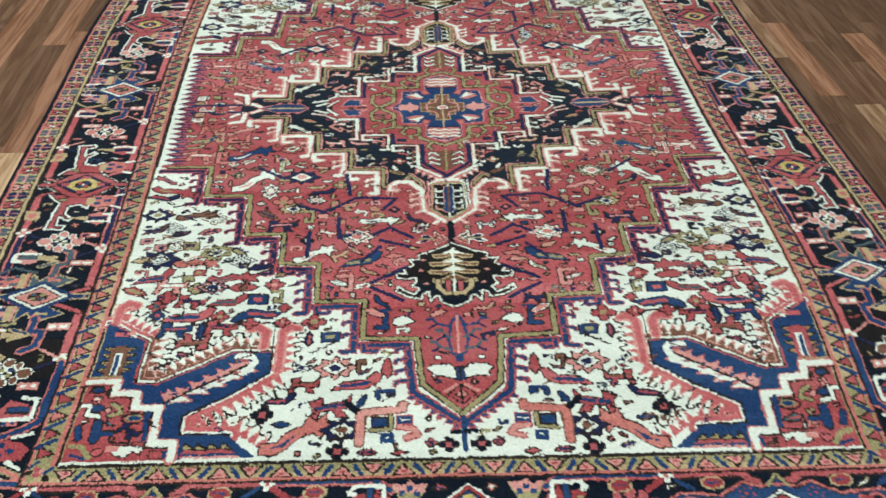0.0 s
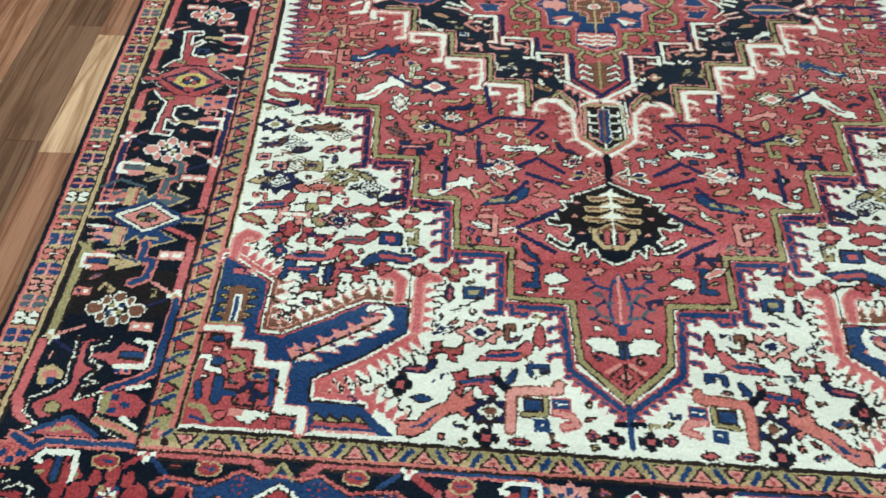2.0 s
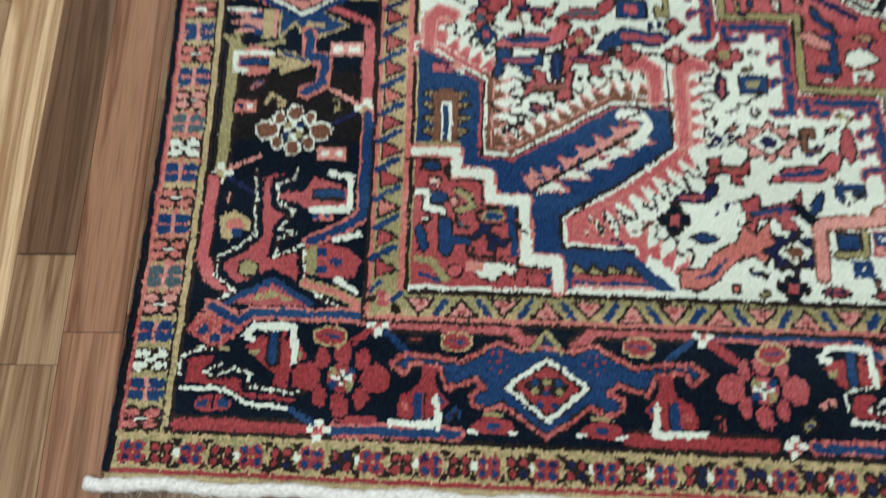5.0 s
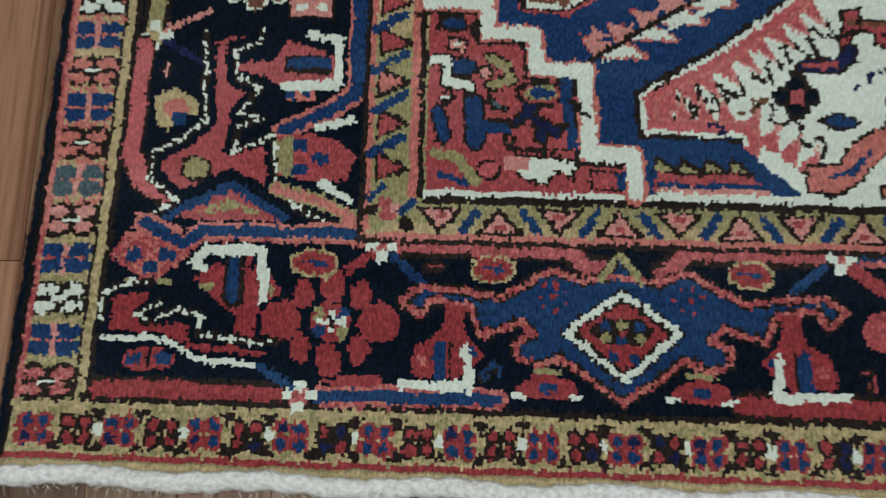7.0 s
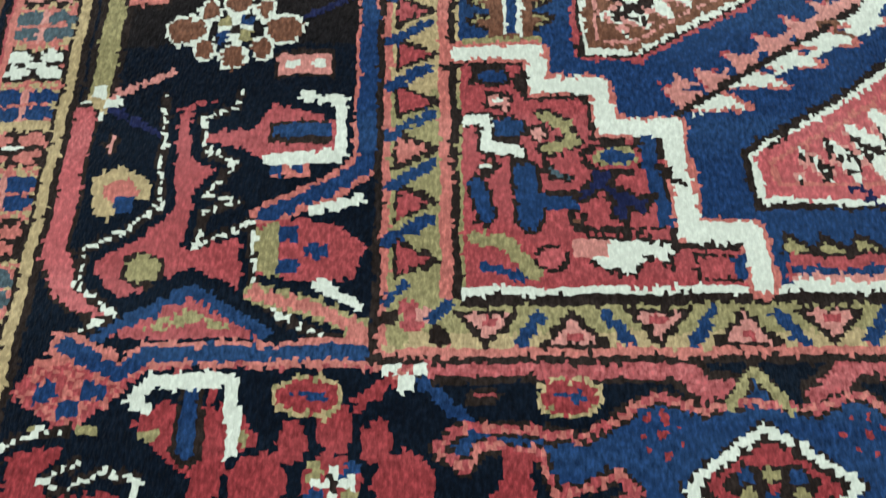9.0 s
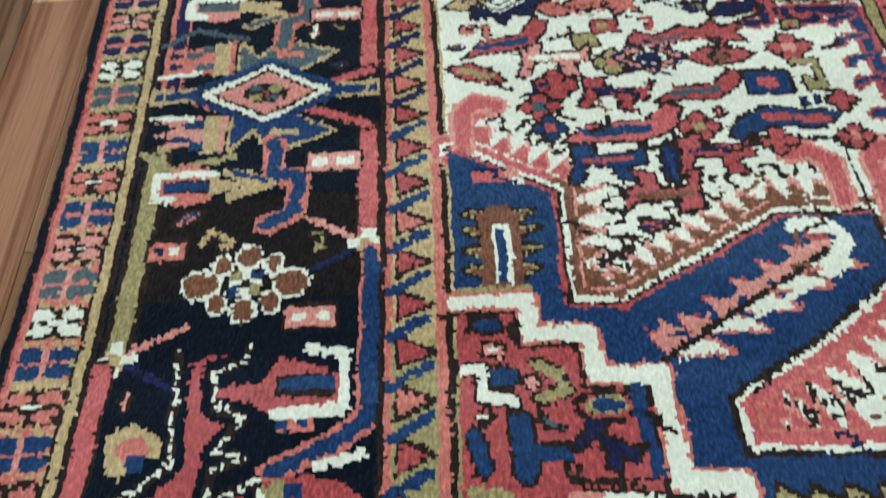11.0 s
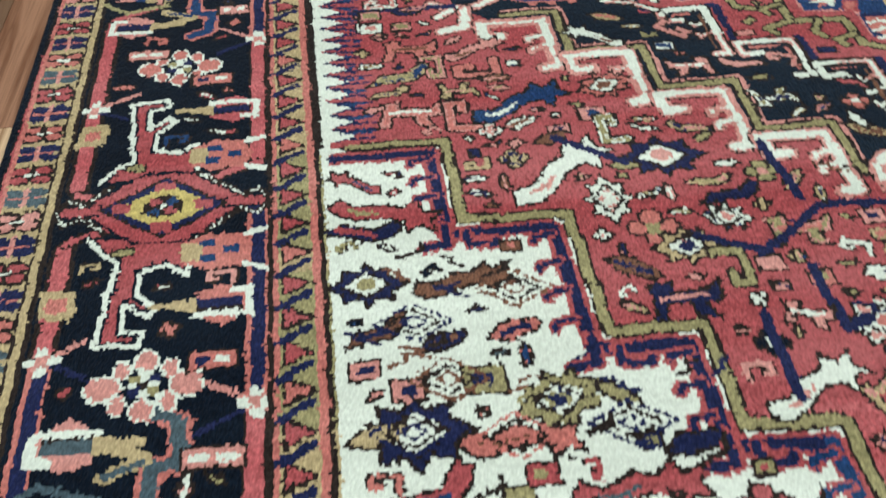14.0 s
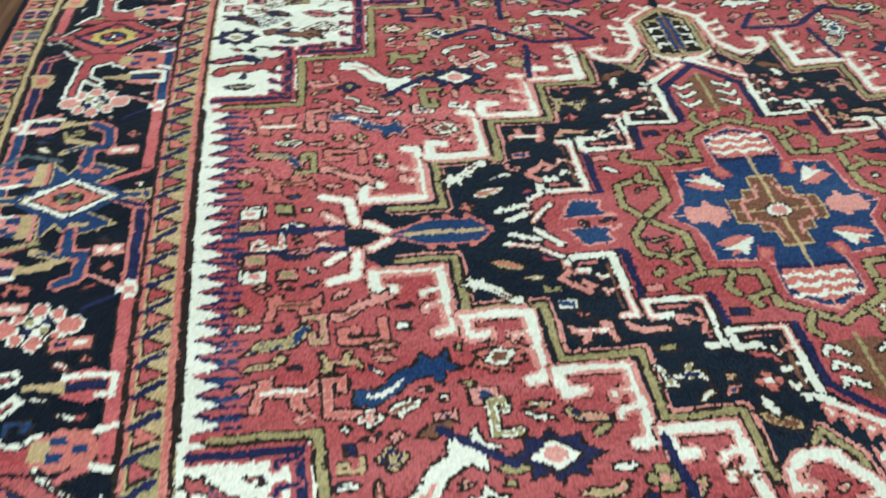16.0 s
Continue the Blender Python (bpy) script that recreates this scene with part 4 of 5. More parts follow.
    b.fill([(62.6, 1.0), (62.4, 3.4), (52.4, 3.6), (49.4, 1.0)], RED).saw([(62.6, 3.4), (51.6, 3.4)], -1, 1.6, 2.6, OLIVE, DARK, lean=.2)
    b.line([(62, 2.0), (50.6, 2.0)], .7, BLUE).line([(62, 1.2), (50, 1.2)], .5, PINK)

# -- medallion --
OUT = [(66, 2.2), (60.5, 7.6), (52.5, 7.6), (52.3, 18.8), (41.8, 18.6), (41.7, 29), (31.2, 28.8), (31, 40), (21.3, 39.6), (21, 50.0), (17.2, 47.0), (13.3, 43.2), (9.6, 47.5), (7.9, 59.5), (0, 66.6)]
IN = [(36.4, 1.5), (38.2, 8.2), (27, 8), (27, 18.5), (17.3, 18.5), (17.1, 25.5), (8.1, 25.2), (8, 36), (0, 44)]
for sx, sy in QUARTERS:
    flip = np.array(((sx, 0, 0), (0, -sy, MID), (0, 0, 1.0)))
    p = Pen(flip, MEDAL)
    p.fill([*OUT, (0, 0), (66, 0)], HAZED_NAVY)
    p.line([(x - 2.1, d - 2.0) for x, d in OUT[1:10]], 2.1, PINK).line([(x - 1.9, d - 1.8) for x, d in OUT[1:10]], 1.7, DARK).line([(x - 1.8, d - 1.7) for x, d in OUT[1:10]], .95, OLIVE)
    p.line([(x * .82, d - 1.6) for x, d in OUT[9:]], 1.8, PINK).line([(x * .84, d - 1.4) for x, d in OUT[9:]], 1.4, DARK).line([(x * .84, d - 1.4) for x, d in OUT[9:]], .8, OLIVE)
    # each white step: a curled hook, a bar and an upright with barbs that ends in a foot
    for a0, a1, d0, d1 in ((62.6, 53.0, 8.2, 20.6), (51.2, 42.4, 18.2, 30.2), (40.9, 31.6, 29.2, 41.2), (30.2, 21.2, 40.0, 51.2)):
        strokes = [[(a0 - 2.8, d0 + 3.6), (a0 - .4, d0 + 3.9), (a0, d0), (a1, d0), (a1, d1), (a1 + 2.0, d1 + .4)]]
        for j in (.32, .56):
            y = d0 + (d1 - d0) * j
            strokes.append([(a1 + .6, y), (a1 + 2.9, y + .5), (a1 + 3.1, y + 1.3)])
        for grow, dye in ((2.0, DARK), (1.4, PINK), (0, IVORY)):
            for k, s in enumerate(strokes):
                p.line(s, (1.5 if k == 0 else .75) + grow * (.55 if k else .6), dye)
    arch = [(15.2, 49.8), (17.6, 49.6), (17.2, 47.2), (14.8, 45.2), (11.2, 45.4), (8.0, 49.8), (7.4, 60), (0, 66.2)]
    barbs = [[(8.4, y), (11.0, y + .7), (11.2, y + 1.5)] for y in (51.2, 54, 56.8)] + [[(7.6, 60), (9.6, 61.2)], [(2.6, 64.6), (4.6, 66.4)]]
    for grow, dye in ((1.3, DARK), (.85, PINK), (0, IVORY)):
        p.line(arch, 1.45 + grow, dye)
        for s in barbs:
            p.line(s, .75 + grow * .8, dye)
    # the white spearhead at the end of the arm
    for s, w in (([(59.4, .8), (62.6, 3.0), (66.4, 3.0), (69.4, 1.4)], 1.2), ([(64.2, 3.4), (65.0, 8.6), (68.6, 9.6)], 1.4), ([(66.4, 3.4), (68.8, 5.6)], .8)):
        p.line(s, w + 1.1, DARK).line(s, w + .6, PINK).line(s, w, IVORY)
    # inner red cross
    p = Pen(flip, HEART)
    p.fill([*IN, (0, 0), (36.4, 0)], RED)
    p.line([(x - .9, d - .9) for x, d in IN[1:]], 1.2, INDIGO)
    for a0, a1, d0, d1, n in ((35.2, 27.8, 7.6, 20.2, 2), (26.2, 17.8, 17.8, 26.9, 0), (16.6, 8.7, 24.5, 36.6, 3)):
        strokes = [[(a0 - 3.0, d0 + 3.0), (a0 - .2, d0 + 3.2), (a0, d0), (a1, d0), (a1, d1), (a1 + 2.0, d1 + .2)]]
        for j in range(n):
            y = d0 + (d1 - d0) * (.3 + .24 * j)
            strokes.append([(a1 + .5, y), (a1 + 2.9, y + 1.2), (a1 + 3.1, y + .2)])
        for grow, dye in ((.8, DARK), (0, IVORY)):
            for k, s in enumerate(strokes):
                p.line(s, (1.15 if k == 0 else .6) + grow, dye)
        p.line([(a1 + 1.4, d0 + 2), (a1 + 1.5, d1 - 1.4)], .45, BROWN if n else SALMON).line([(a0 - 2, d0 + 1.6), (a1 + 2.6, d0 + 1.5)], .45, SALMON)
    p.line([(9.2, 37.2), (0, 44.6)], 1.9, NAVY).line([(9.2, 37.0), (0, 44.2)], 1.3, IVORY)
    p.saw([(9.4, 38.0), (0, 45.4)], -1, 2.4, 2.4, IVORY, SALMON, lean=.7)
    for s in ([(35.2, 7.4), (38.4, 5.2), (38.0, 3.0)], [(38.4, 5.0), (42.6, 3.8)], [(37.6, 3.2), (41.6, 1.6)], [(34.6, 4.6), (37.8, 1.0)]):
        p.line(s, 1.5, DARK).line(s, .9, IVORY)
    # blue dart on the cross's arm
    heart, p = p, Pen(flip, MEDAL)
    p.fill([(60, 0), (54, 2.9), (46.5, 2.9), (44, 0)], BLUE, SALMON)
    p.line([(57, 0), (46, 0)], .8, TAN)
    for x in (47.5, 50.5, 53.5):
        p.disc(x, 3.3, .8, .6, SALMON, n=6)
    # olive hooks round the rosette
    p = heart
    ol = [(20.4, .6), (16.2, 4.2), (16.2, 13.2), (8.2, 13.4), (7.8, 20.2), (0, 24.4)]
    p.lined(ol, 1.1, OLIVE)
    for x, d, ex, ed in ((16.2, 8, 19.6, 9.2), (16.2, 13, 20.4, 14.6), (12, 13.4, 13.6, 16.4), (8.0, 17.6, 11.2, 18.8), (4, 22.6, 5.4, 25.4)):
        p.lined([(x, d), (ex, ed), (ex - 1.0, ed + 1.4)], .9, OLIVE, DARK, .35)
    p.lined([(21.5, .8), (23.5, 3.6), (23, 8), (20.5, 9)], 1.0, OLIVE, DARK, .35)
    p.fill([(33.5, 1.2), (31, 5.4), (26.5, 4.6), (27.5, 2.8), (25, 1.4)], BLUE, PINK)
    p.box(22.6, 14.6, 25.4, 16, PINK, DARK).box(12.4, 20.4, 15, 22, INDIGO, DARK)
    # rosette
    r = p.own("rosette_motif", "blue rosette with a brown cross and pink petals")
    r.fill([(17.2, 0), (13.8, 3.4), (13.2, 10.8), (5.6, 11.2), (5.8, 18.6), (0, 22.2), (0, 0)], BLUE, PINK)
    r.fill([(5.2, 12.6), (5.3, 18.0), (0, 21.2), (0, 12.6)], INDIGO).fill([(5.0, 13.4), (5.4, 17), (3, 19.5), (0, 20.4), (0, 13.4)], SALMON)
    for d in (14.6, 16.6, 18.6):
        r.line([(0, d), (1.6, d + .8), (3.2, d), (4.8, d + .6)], .7, IVORY)
    r.fill([(14.8, 0), (14.2, 2.0), (11.6, 1.6), (10.8, 3.4), (9.6, 1.8), (8.2, 1.4), (8.2, 0)], PINK)
    r.fill([(12.6, 7.0), (9, 5.4), (6.6, 5.4), (7.4, 8.4), (10.8, 9.8), (10.2, 8.2)], SALMON).fill([(12.2, 8.6), (9.6, 7.4), (6.0, 5.8), (8.6, 9.8), (9.2, 8.6)], IVORY)
    r.fill([(5.4, 11.6), (4.2, 8.8), (6.4, 8.4), (7, 10.8)], SALMON, RED)
    r.fill([(7.2, 0), (7.2, 2.8), (4.2, 2.8), (4.2, 5.0), (2.4, 5.0), (2.4, 8.2), (0, 8.2), (0, 0)], BROWN, TAN)
    r.line([(5.2, 0), (5.2, 2), (2.2, 3.2), (1.6, 6.2)], .5, PINK)
    r.disc(0, 0, 2.1, 1.8, IVORY, DARK, 8).disc(0, 0, 1.4, 1.2, PINK, None, 8).line([(0, 8.2), (0, 12.4)], .7, TAN)
    # brown leaf in the lobe
    q = p.own("leaf_motif")
    q.fill([(0, 27.5), (3, 28), (3.2, 36.5), (0, 39.5)], BROWN)
    for d in (28.6, 31.4, 34.2):
        q.lined([(2.2, d + 1.6), (4.6, d), (5.2, d + 1.4)], .7, IVORY, DARK, .3)
    q.line([(0, 27), (0, 39)], .8, OLIVE)
    # cartouche of the pendant
    p = Pen(flip, MEDAL)
    q = p.own("cartouche_motif", "black cartouche with a blue barbed heart")
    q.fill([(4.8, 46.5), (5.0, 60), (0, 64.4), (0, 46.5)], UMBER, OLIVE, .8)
    q.line([(5.8, 45), (5.8, 60.4), (0, 65.4)], .5, SALMON)
    q.fill([(1.7, 48), (1.7, 60.6), (0, 61.6), (0, 48)], BLUE)
    q.line([(0, 48.4), (0, 60)], .5, BROWN)
    for d in (49, 52, 55, 58):
        q.line([(1.8, d + 1.5), (3.6, d + 1.5), (3.8, d)], .75, IVORY if d < 57 else OLIVE)
    q.box(0, 44.6, 5, 46.0, PINK).box(0, 43.8, 2.4, 45.2, IVORY).line([(5.6, 46.6), (2, 44.2)], .7, IVORY)
    # small figures on the navy
    scatter([p], [("stag", 34.5, 23.0, .9, 180, PINK, IVORY), ("fish", 46, 13.5, .95, 200, IVORY, BROWN), ("bird", 26.5, 23.2, .8, 170, PINK, None), ("stag", 25, 31.5, .85, 0, OLIVE, INDIGO),
                  ("leaf", 15.5, 39.8, .9, 30, BROWN, None), ("quatre", 14.5, 33.8, .8, 0, SALMON, IVORY), ("hook", 34, 13, .75, 40, PINK, None), ("block", 36.6, 17.4, .7, 0, BLUE, None),
                  ("leaf", 43.5, 8.4, .8, 20, OLIVE, SALMON), ("bird", 13.5, 29.4, .6, 10, CORAL, None), ("leaf", 15.8, 45.6 - 8, .6, 70, IVORY, None), ("hook", 21, 22.5, .6, 200, SALMON, None)], {})

# -- palmette and pendants on the middle line --
for sy in (1, -1):
    for sx in (-1, 1):
        p = quarter(sx, sy, REDF)
        p.line([(0, 83), (0, 72)], 1.6, NAVY)
        for pts, dye in (([(1, 75.6), (4.8, 78.6), (4.6, 76.2)], BROWN), ([(1, 75.2), (5.0, 75.2), (4.6, 72.6)], SALMON)):
            p.fill(pts, dye, DARK, .9).line([*pts, pts[0]], .45, IVORY)
        p.fill([(5, 75.6), (7, 77.4), (8.6, 76.8), (8.0, 75.2), (9.6, 73.6), (7.2, 73.8)], INDIGO, IVORY).line([(5, 75.4), (9, 75.4)], .5, OLIVE)
        q = p.own("palmette_motif", "black-brown serrated palmette with a white stem")
        rim = [(0, 73.5), (4.5, 70.5), (9.4, 68.2), (8.8, 66.4), (12, 66.4), (10.7, 64.1), (13.7, 62.4), (12.6, 60.4), (15.6, 60.8), (15.2, 58.8), (12.6, 58.1), (10.1, 58.8), (10.5, 56.7), (11.4, 55.6), (9.4, 54.4), (10.7, 52.4),
               (13.3, 53.7), (15, 55.3), (15.6, 53.5), (12.6, 51.4), (8.8, 50.5), (8.5, 52.2), (6.8, 53.2), (6.6, 49.3), (5.3, 51.4), (4.3, 51.7), (3.6, 49.3), (.8, 47.5), (0, 47.4)]
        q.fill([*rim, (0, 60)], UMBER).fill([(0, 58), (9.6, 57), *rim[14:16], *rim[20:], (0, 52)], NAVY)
        q.line(rim, 1.25, DARK).line(rim, .5, IVORY)
        for v, w in ((69, 5.4), (65.6, 6.6), (62.2, 6.6), (58.8, 6.0)):
            leaf = [(0, v + 1.5), (w * .5, v - .6), (w, v - .9), (w - .6, v - 2.2), (w * .4, v - 1.9), (0, v - .8)]
            q.fill(leaf, BROWN).line(leaf, .5, TAN)
        for x, v in ((8.2, 66.0), (8.8, 61.6), (7.6, 56.4)):
            q.disc(x, v, 1.1, .6, PINK, DARK, 8)
        q.lined([(4.3, 57.4), (4.2, 54.8), (2.4, 52.6), (0, 52.2)], 1.3, TAN, DARK, .3).box(.7, 53.2, 2.2, 57.6, RED, DARK)
        for v in (69.4, 65.6, 62.2):
            q.fill([(0, v + 1.2), (3.0, v - .7), (0, v - .7)], IVORY)
        q.line([(0, 71), (0, 53.6)], .9, IVORY)
        # pendant figures
        q = p.own("pendant_motif", "white leaves and pink stem in the red pendant")
        q.fill([(0, 44), (1.6, 41), (2.4, 36), (1.8, 31), (0, 29.6)], RED, BLUE, .7)
        q.line([(0, 43.6), (0, 31)], .8, PINK)
        for v, w in ((41.6, 6.2), (37.6, 4.2), (33.6, 5.6)):
            q.line([(1.6, v - 1.6), (w - 1.2, v - .8), (w, v + 1.2), (w + 1.4, v + 1.0)], .75, BLUE if v > 40 else TEAL).line([(w - 1, v - .8), (w + .8, v - 2.2)], .6, INDIGO)
        q.box(0, 27.8, 1.0, 30.6, BLUE).box(0, 22, 1, 26.6, BLUE, DARK)
        q.fill([(1.2, 25.8), (2.2, 27.4), (6.4, 27.2), (8, 26), (6.6, 24.4), (7, 23.2), (4.4, 23.4), (1.2, 22.6)], IVORY, DARK)
        q.fill([(0, 20.8), (3.4, 17.6), (0, 14.6)], RED, DARK).line([(1, 20.6), (4, 18.6)], .8, PINK)
        q.fill([(0, 18.8), (1.6, 17.6), (0, 16.4)], PINK, DARK)
        q.box(4.4, 28.8, 6, 30, IVORY, DARK)
        q = p.own("bird_motif")
        q.fill([(10.6, 42), (13.4, 44.4), (16, 43.6), (16.4, 40.8), (13.6, 40.4)], IVORY, DARK)
        p.lined([(18.5, 46), (18, 40), (20.5, 40)], 1.1, BLUE).line([(17, 46.5), (21, 46)], .9, BLUE)

# -- small beasts, birds and flowers strewn over the corners and the field --
CORNER_A = [
    ("burst", 83.8, 88.0, 1.05, 0, INDIGO, OLIVE), ("fish", 72.7, 87.7, 1.21, -5, BROWN, INDIGO), ("bird", 83.4, 80.7, 0.95, 10, BROWN, INDIGO), ("leaf", 76.2, 78.9, 0.84, 20, INDIGO, BROWN),
    ("leaf", 68.0, 79.8, 0.95, 20, SALMON, INDIGO), ("block", 84.9, 75.9, 0.84, 0, PINK, INDIGO), ("block", 80.5, 72.9, 0.89, 0, PINK, INDIGO), ("block", 72.3, 73.6, 1.16, 0, OLIVE, INDIGO),
    ("burst", 80.2, 67.7, 1.42, 0, INDIGO, IVORY), ("leaf", 84.3, 67.7, 0.95, 15, TAN, None), ("fish", 69.7, 66.3, 1.26, -15, SALMON, BROWN), ("burst", 64.8, 70.5, 1.16, 20, OLIVE, INDIGO),
    ("leaf", 58.8, 70.5, 0.73, -30, OLIVE, None), ("block", 56.8, 64.7, 0.63, 0, INDIGO, OLIVE), ("bird", 80.2, 59.9, 1.37, 8, RED, BLUE), ("block", 70.8, 59.7, 0.79, 0, OLIVE, None)]
CORNER_B = [
    ("block", 68.3, 61.8, 0.84, 0, RED, OLIVE), ("fish", 59.0, 59.9, 1.37, -12, RED, TEAL), ("leaf", 52.6, 64.0, 0.95, 15, INDIGO, None), ("leaf", 84.4, 54.8, 1.05, -20, RED, OLIVE),
    ("stag", 74.8, 56.5, 1.16, 0, PINK, IVORY), ("quatre", 68.2, 55.6, 0.95, 0, OLIVE, SALMON), ("burst", 63.9, 56.2, 0.95, 0, PINK, INDIGO), ("leaf", 56.2, 55.8, 1.16, 0, RED, None),
    ("quatre", 47.8, 56.8, 1.05, 0, RED, PINK), ("block", 46.6, 60.7, 0.53, 0, OLIVE, RED), ("quatre", 75.2, 52.4, 1.05, 0, RED, None), ("stag", 68.7, 50.3, 1.05, -10, RED, INDIGO),
    ("bird", 59.4, 50.2, 1.26, 0, RED, TEAL), ("block", 51.6, 51.1, 1.31, 0, BLUE, CORAL), ("hook", 46.6, 51.9, 0.73, -90, OLIVE, None), ("quatre", 77.3, 48.9, 0.95, 0, RED, TEAL)]
CORNER_C = [
    ("quatre", 76.6, 45.6, 0.84, 0, BLUE, RED), ("bird", 68.8, 44.8, 1.63, -5, CORAL, BLUE), ("quatre", 60.5, 44.7, 0.95, 0, RED, OLIVE), ("bird", 50.6, 45.4, 1.58, 170, BLUE, RED),
    ("quatre", 52.6, 42.2, 0.84, 0, RED, None), ("quatre", 44.3, 47.8, 0.73, 0, RED, None), ("quatre", 44.5, 42.4, 0.84, 0, RED, PINK), ("stag", 70.9, 40.2, 1.16, 0, BLUE, RED),
    ("leaf", 64.4, 39.6, 0.95, 90, INDIGO, BLUE), ("stag", 59.4, 40.7, 1.16, 0, RED, INDIGO), ("stag", 66.0, 36.1, 1.16, 180, RED, BROWN), ("leaf", 67.9, 31.6, 0.53, 20, RED, INDIGO),
    ("fish", 80.7, 100.0, 1.37, -30, RED, OLIVE), ("bird", 84.0, 96.6, 1.16, -20, INDIGO, RED), ("block", 66.2, 92.5, 0.63, 0, BROWN, SALMON), ("quatre", 36.4, 42.3, 1.21, 0, RED, OLIVE)]
CORNER_D = [
    ("block", 32.0, 36.9, 1.16, 0, BLUE, OLIVE), ("leaf", 37.3, 36.2, 0.73, 90, INDIGO, RED), ("burst", 30.2, 26.6, 1.26, 0, PINK, INDIGO), ("hook", 23.6, 27.1, 0.63, 90, BROWN, None),
    ("leaf", 17.6, 26.1, 0.95, 90, RED, None), ("bird", 24.8, 21.3, 1.47, 0, CORAL, BLUE), ("stag", 37.1, 21.2, 0.95, 0, RED, BROWN), ("bird", 42.7, 16.7, 0.95, 0, INDIGO, RED),
    ("quatre", 46.1, 12.7, 1.05, 0, NAVY, RED), ("stag", 30.4, 14.1, 1.37, 10, RED, BLUE), ("fish", 38.0, 6.9, 1.78, 15, SALMON, BLUE), ("burst", 27.6, 7.9, 1.16, 0, INDIGO, BROWN),
    ("quatre", 28.4, 2.1, 0.95, 0, NAVY, RED), ("leaf", 23.5, 15.9, 0.63, 60, BLUE, None), ("hook", 17.8, 18.2, 0.63, 0, BLUE, PINK)]
CORNER_E = [
    ("leaf", 22.0, 1.6, 0.63, 0, RED, INDIGO), ("quatre", 7.5, 3.9, 0.53, 0, RED, INDIGO),
    ("quatre", 3.6, 3.5, 0.84, 0, NAVY, RED), ("leaf", 41.6, 9.8, 0.63, 0, BLUE, None), ("leaf", 14.7, 1.3, 0.53, 0, RED, None)]
FIELD_A = [
    ("block", 79.1, 156.3, 0.85, 0, IVORY, PINK), ("block", 74.4, 156.2, 0.75, 0, OLIVE, None), ("block", 79.0, 152.8, 0.8, 0, OLIVE, None), ("block", 79.8, 145.9, 0.8, 0, OLIVE, None),
    ("block", 79.8, 142.1, 0.85, 0, IVORY, PINK), ("block", 74.7, 141.3, 0.75, 0, OLIVE, None), ("leaf", 73.4, 145.5, 0.6, 0, INDIGO, None), ("leaf", 72.4, 151.4, 0.6, 0, INDIGO, None),
    ("quatre", 80.9, 135.0, 0.5, 0, OLIVE, None), ("leaf", 80.0, 131.4, 0.6, 0, BROWN, OLIVE), ("bird", 76.1, 128.2, 1.2, 5, BLUE, OLIVE), ("stag", 73.7, 134.8, 1.1, 0, SALMON, BROWN),
    ("fish", 64.6, 134.4, 1.0, 12, PINK, BROWN), ("hook", 70.9, 130.1, 0.8, -90, OLIVE, None), ("hook", 65.0, 129.0, 1.0, 180, SALMON, IVORY), ("leaf", 62.6, 126.4, 0.7, 0, BROWN, PINK)]
FIELD_B = [
    ("block", 59.3, 130.0, 0.5, 0, BLUE, IVORY), ("fish", 60.3, 120.6, 1.5, 10, BLUE, IVORY), ("stag", 75.3, 119.2, 1.2, 0, SALMON, IVORY), ("hook", 68.7, 118.5, 1.0, 90, SALMON, None),
    ("leaf", 80.5, 120.7, 0.5, 20, PINK, None), ("quatre", 65.2, 114.5, 0.7, 0, PINK, None), ("leaf", 60.9, 115.7, 0.8, 25, IVORY, BROWN), ("block", 55.9, 113.6, 0.75, 0, PINK, INDIGO),
    ("block", 50.7, 116.6, 1.0, 0, PINK, BLUE), ("hook", 49.0, 113.3, 0.9, 90, OLIVE, None), ("burst", 47.6, 123.0, 1.0, 20, SALMON, BROWN), ("fish", 57.8, 105.5, 1.7, 25, IVORY, PINK),
    ("quatre", 63.1, 108.3, 0.8, 0, INDIGO, OLIVE), ("leaf", 57.5, 112.0, 0.8, 20, BROWN, None), ("burst", 43.8, 106.8, 1.3, 0, INDIGO, PINK), ("quatre", 31.9, 102.4, 0.9, 0, OLIVE, PINK)]
FIELD_C = [
    ("leaf", 49.2, 105.5, 0.6, 0, OLIVE, None), ("leaf", 28.9, 100.2, 0.7, 50, INDIGO, PINK), ("quatre", 48.4, 93.8, 1.3, 0, SALMON, OLIVE), ("burst", 45.3, 90.3, 1.0, 0, TAN, INDIGO),
    ("stag", 47.7, 82.1, 1.15, 0, INDIGO, PINK), ("hook", 40.8, 86.3, 0.9, -90, OLIVE, None), ("stag", 30.9, 91.5, 1.1, 0, OLIVE, SALMON), ("block", 21.6, 92.9, 0.8, 0, PINK, INDIGO),
    ("block", 21.6, 89.8, 0.7, 0, SALMON, None), ("block", 36.6, 86.6, 0.8, 0, PINK, None), ("block", 31.5, 83.8, 0.8, 0, SALMON, OLIVE), ("block", 36.5, 83.0, 0.5, 0, INDIGO, None),
    ("fish", 20.2, 84.4, 1.2, -15, IVORY, INDIGO), ("burst", 26.5, 76.8, 1.25, 0, PINK, SALMON), ("quatre", 40.4, 75.3, 0.8, 0, NAVY, IVORY), ("fish", 38.1, 69.5, 1.3, 12, IVORY, PINK)]
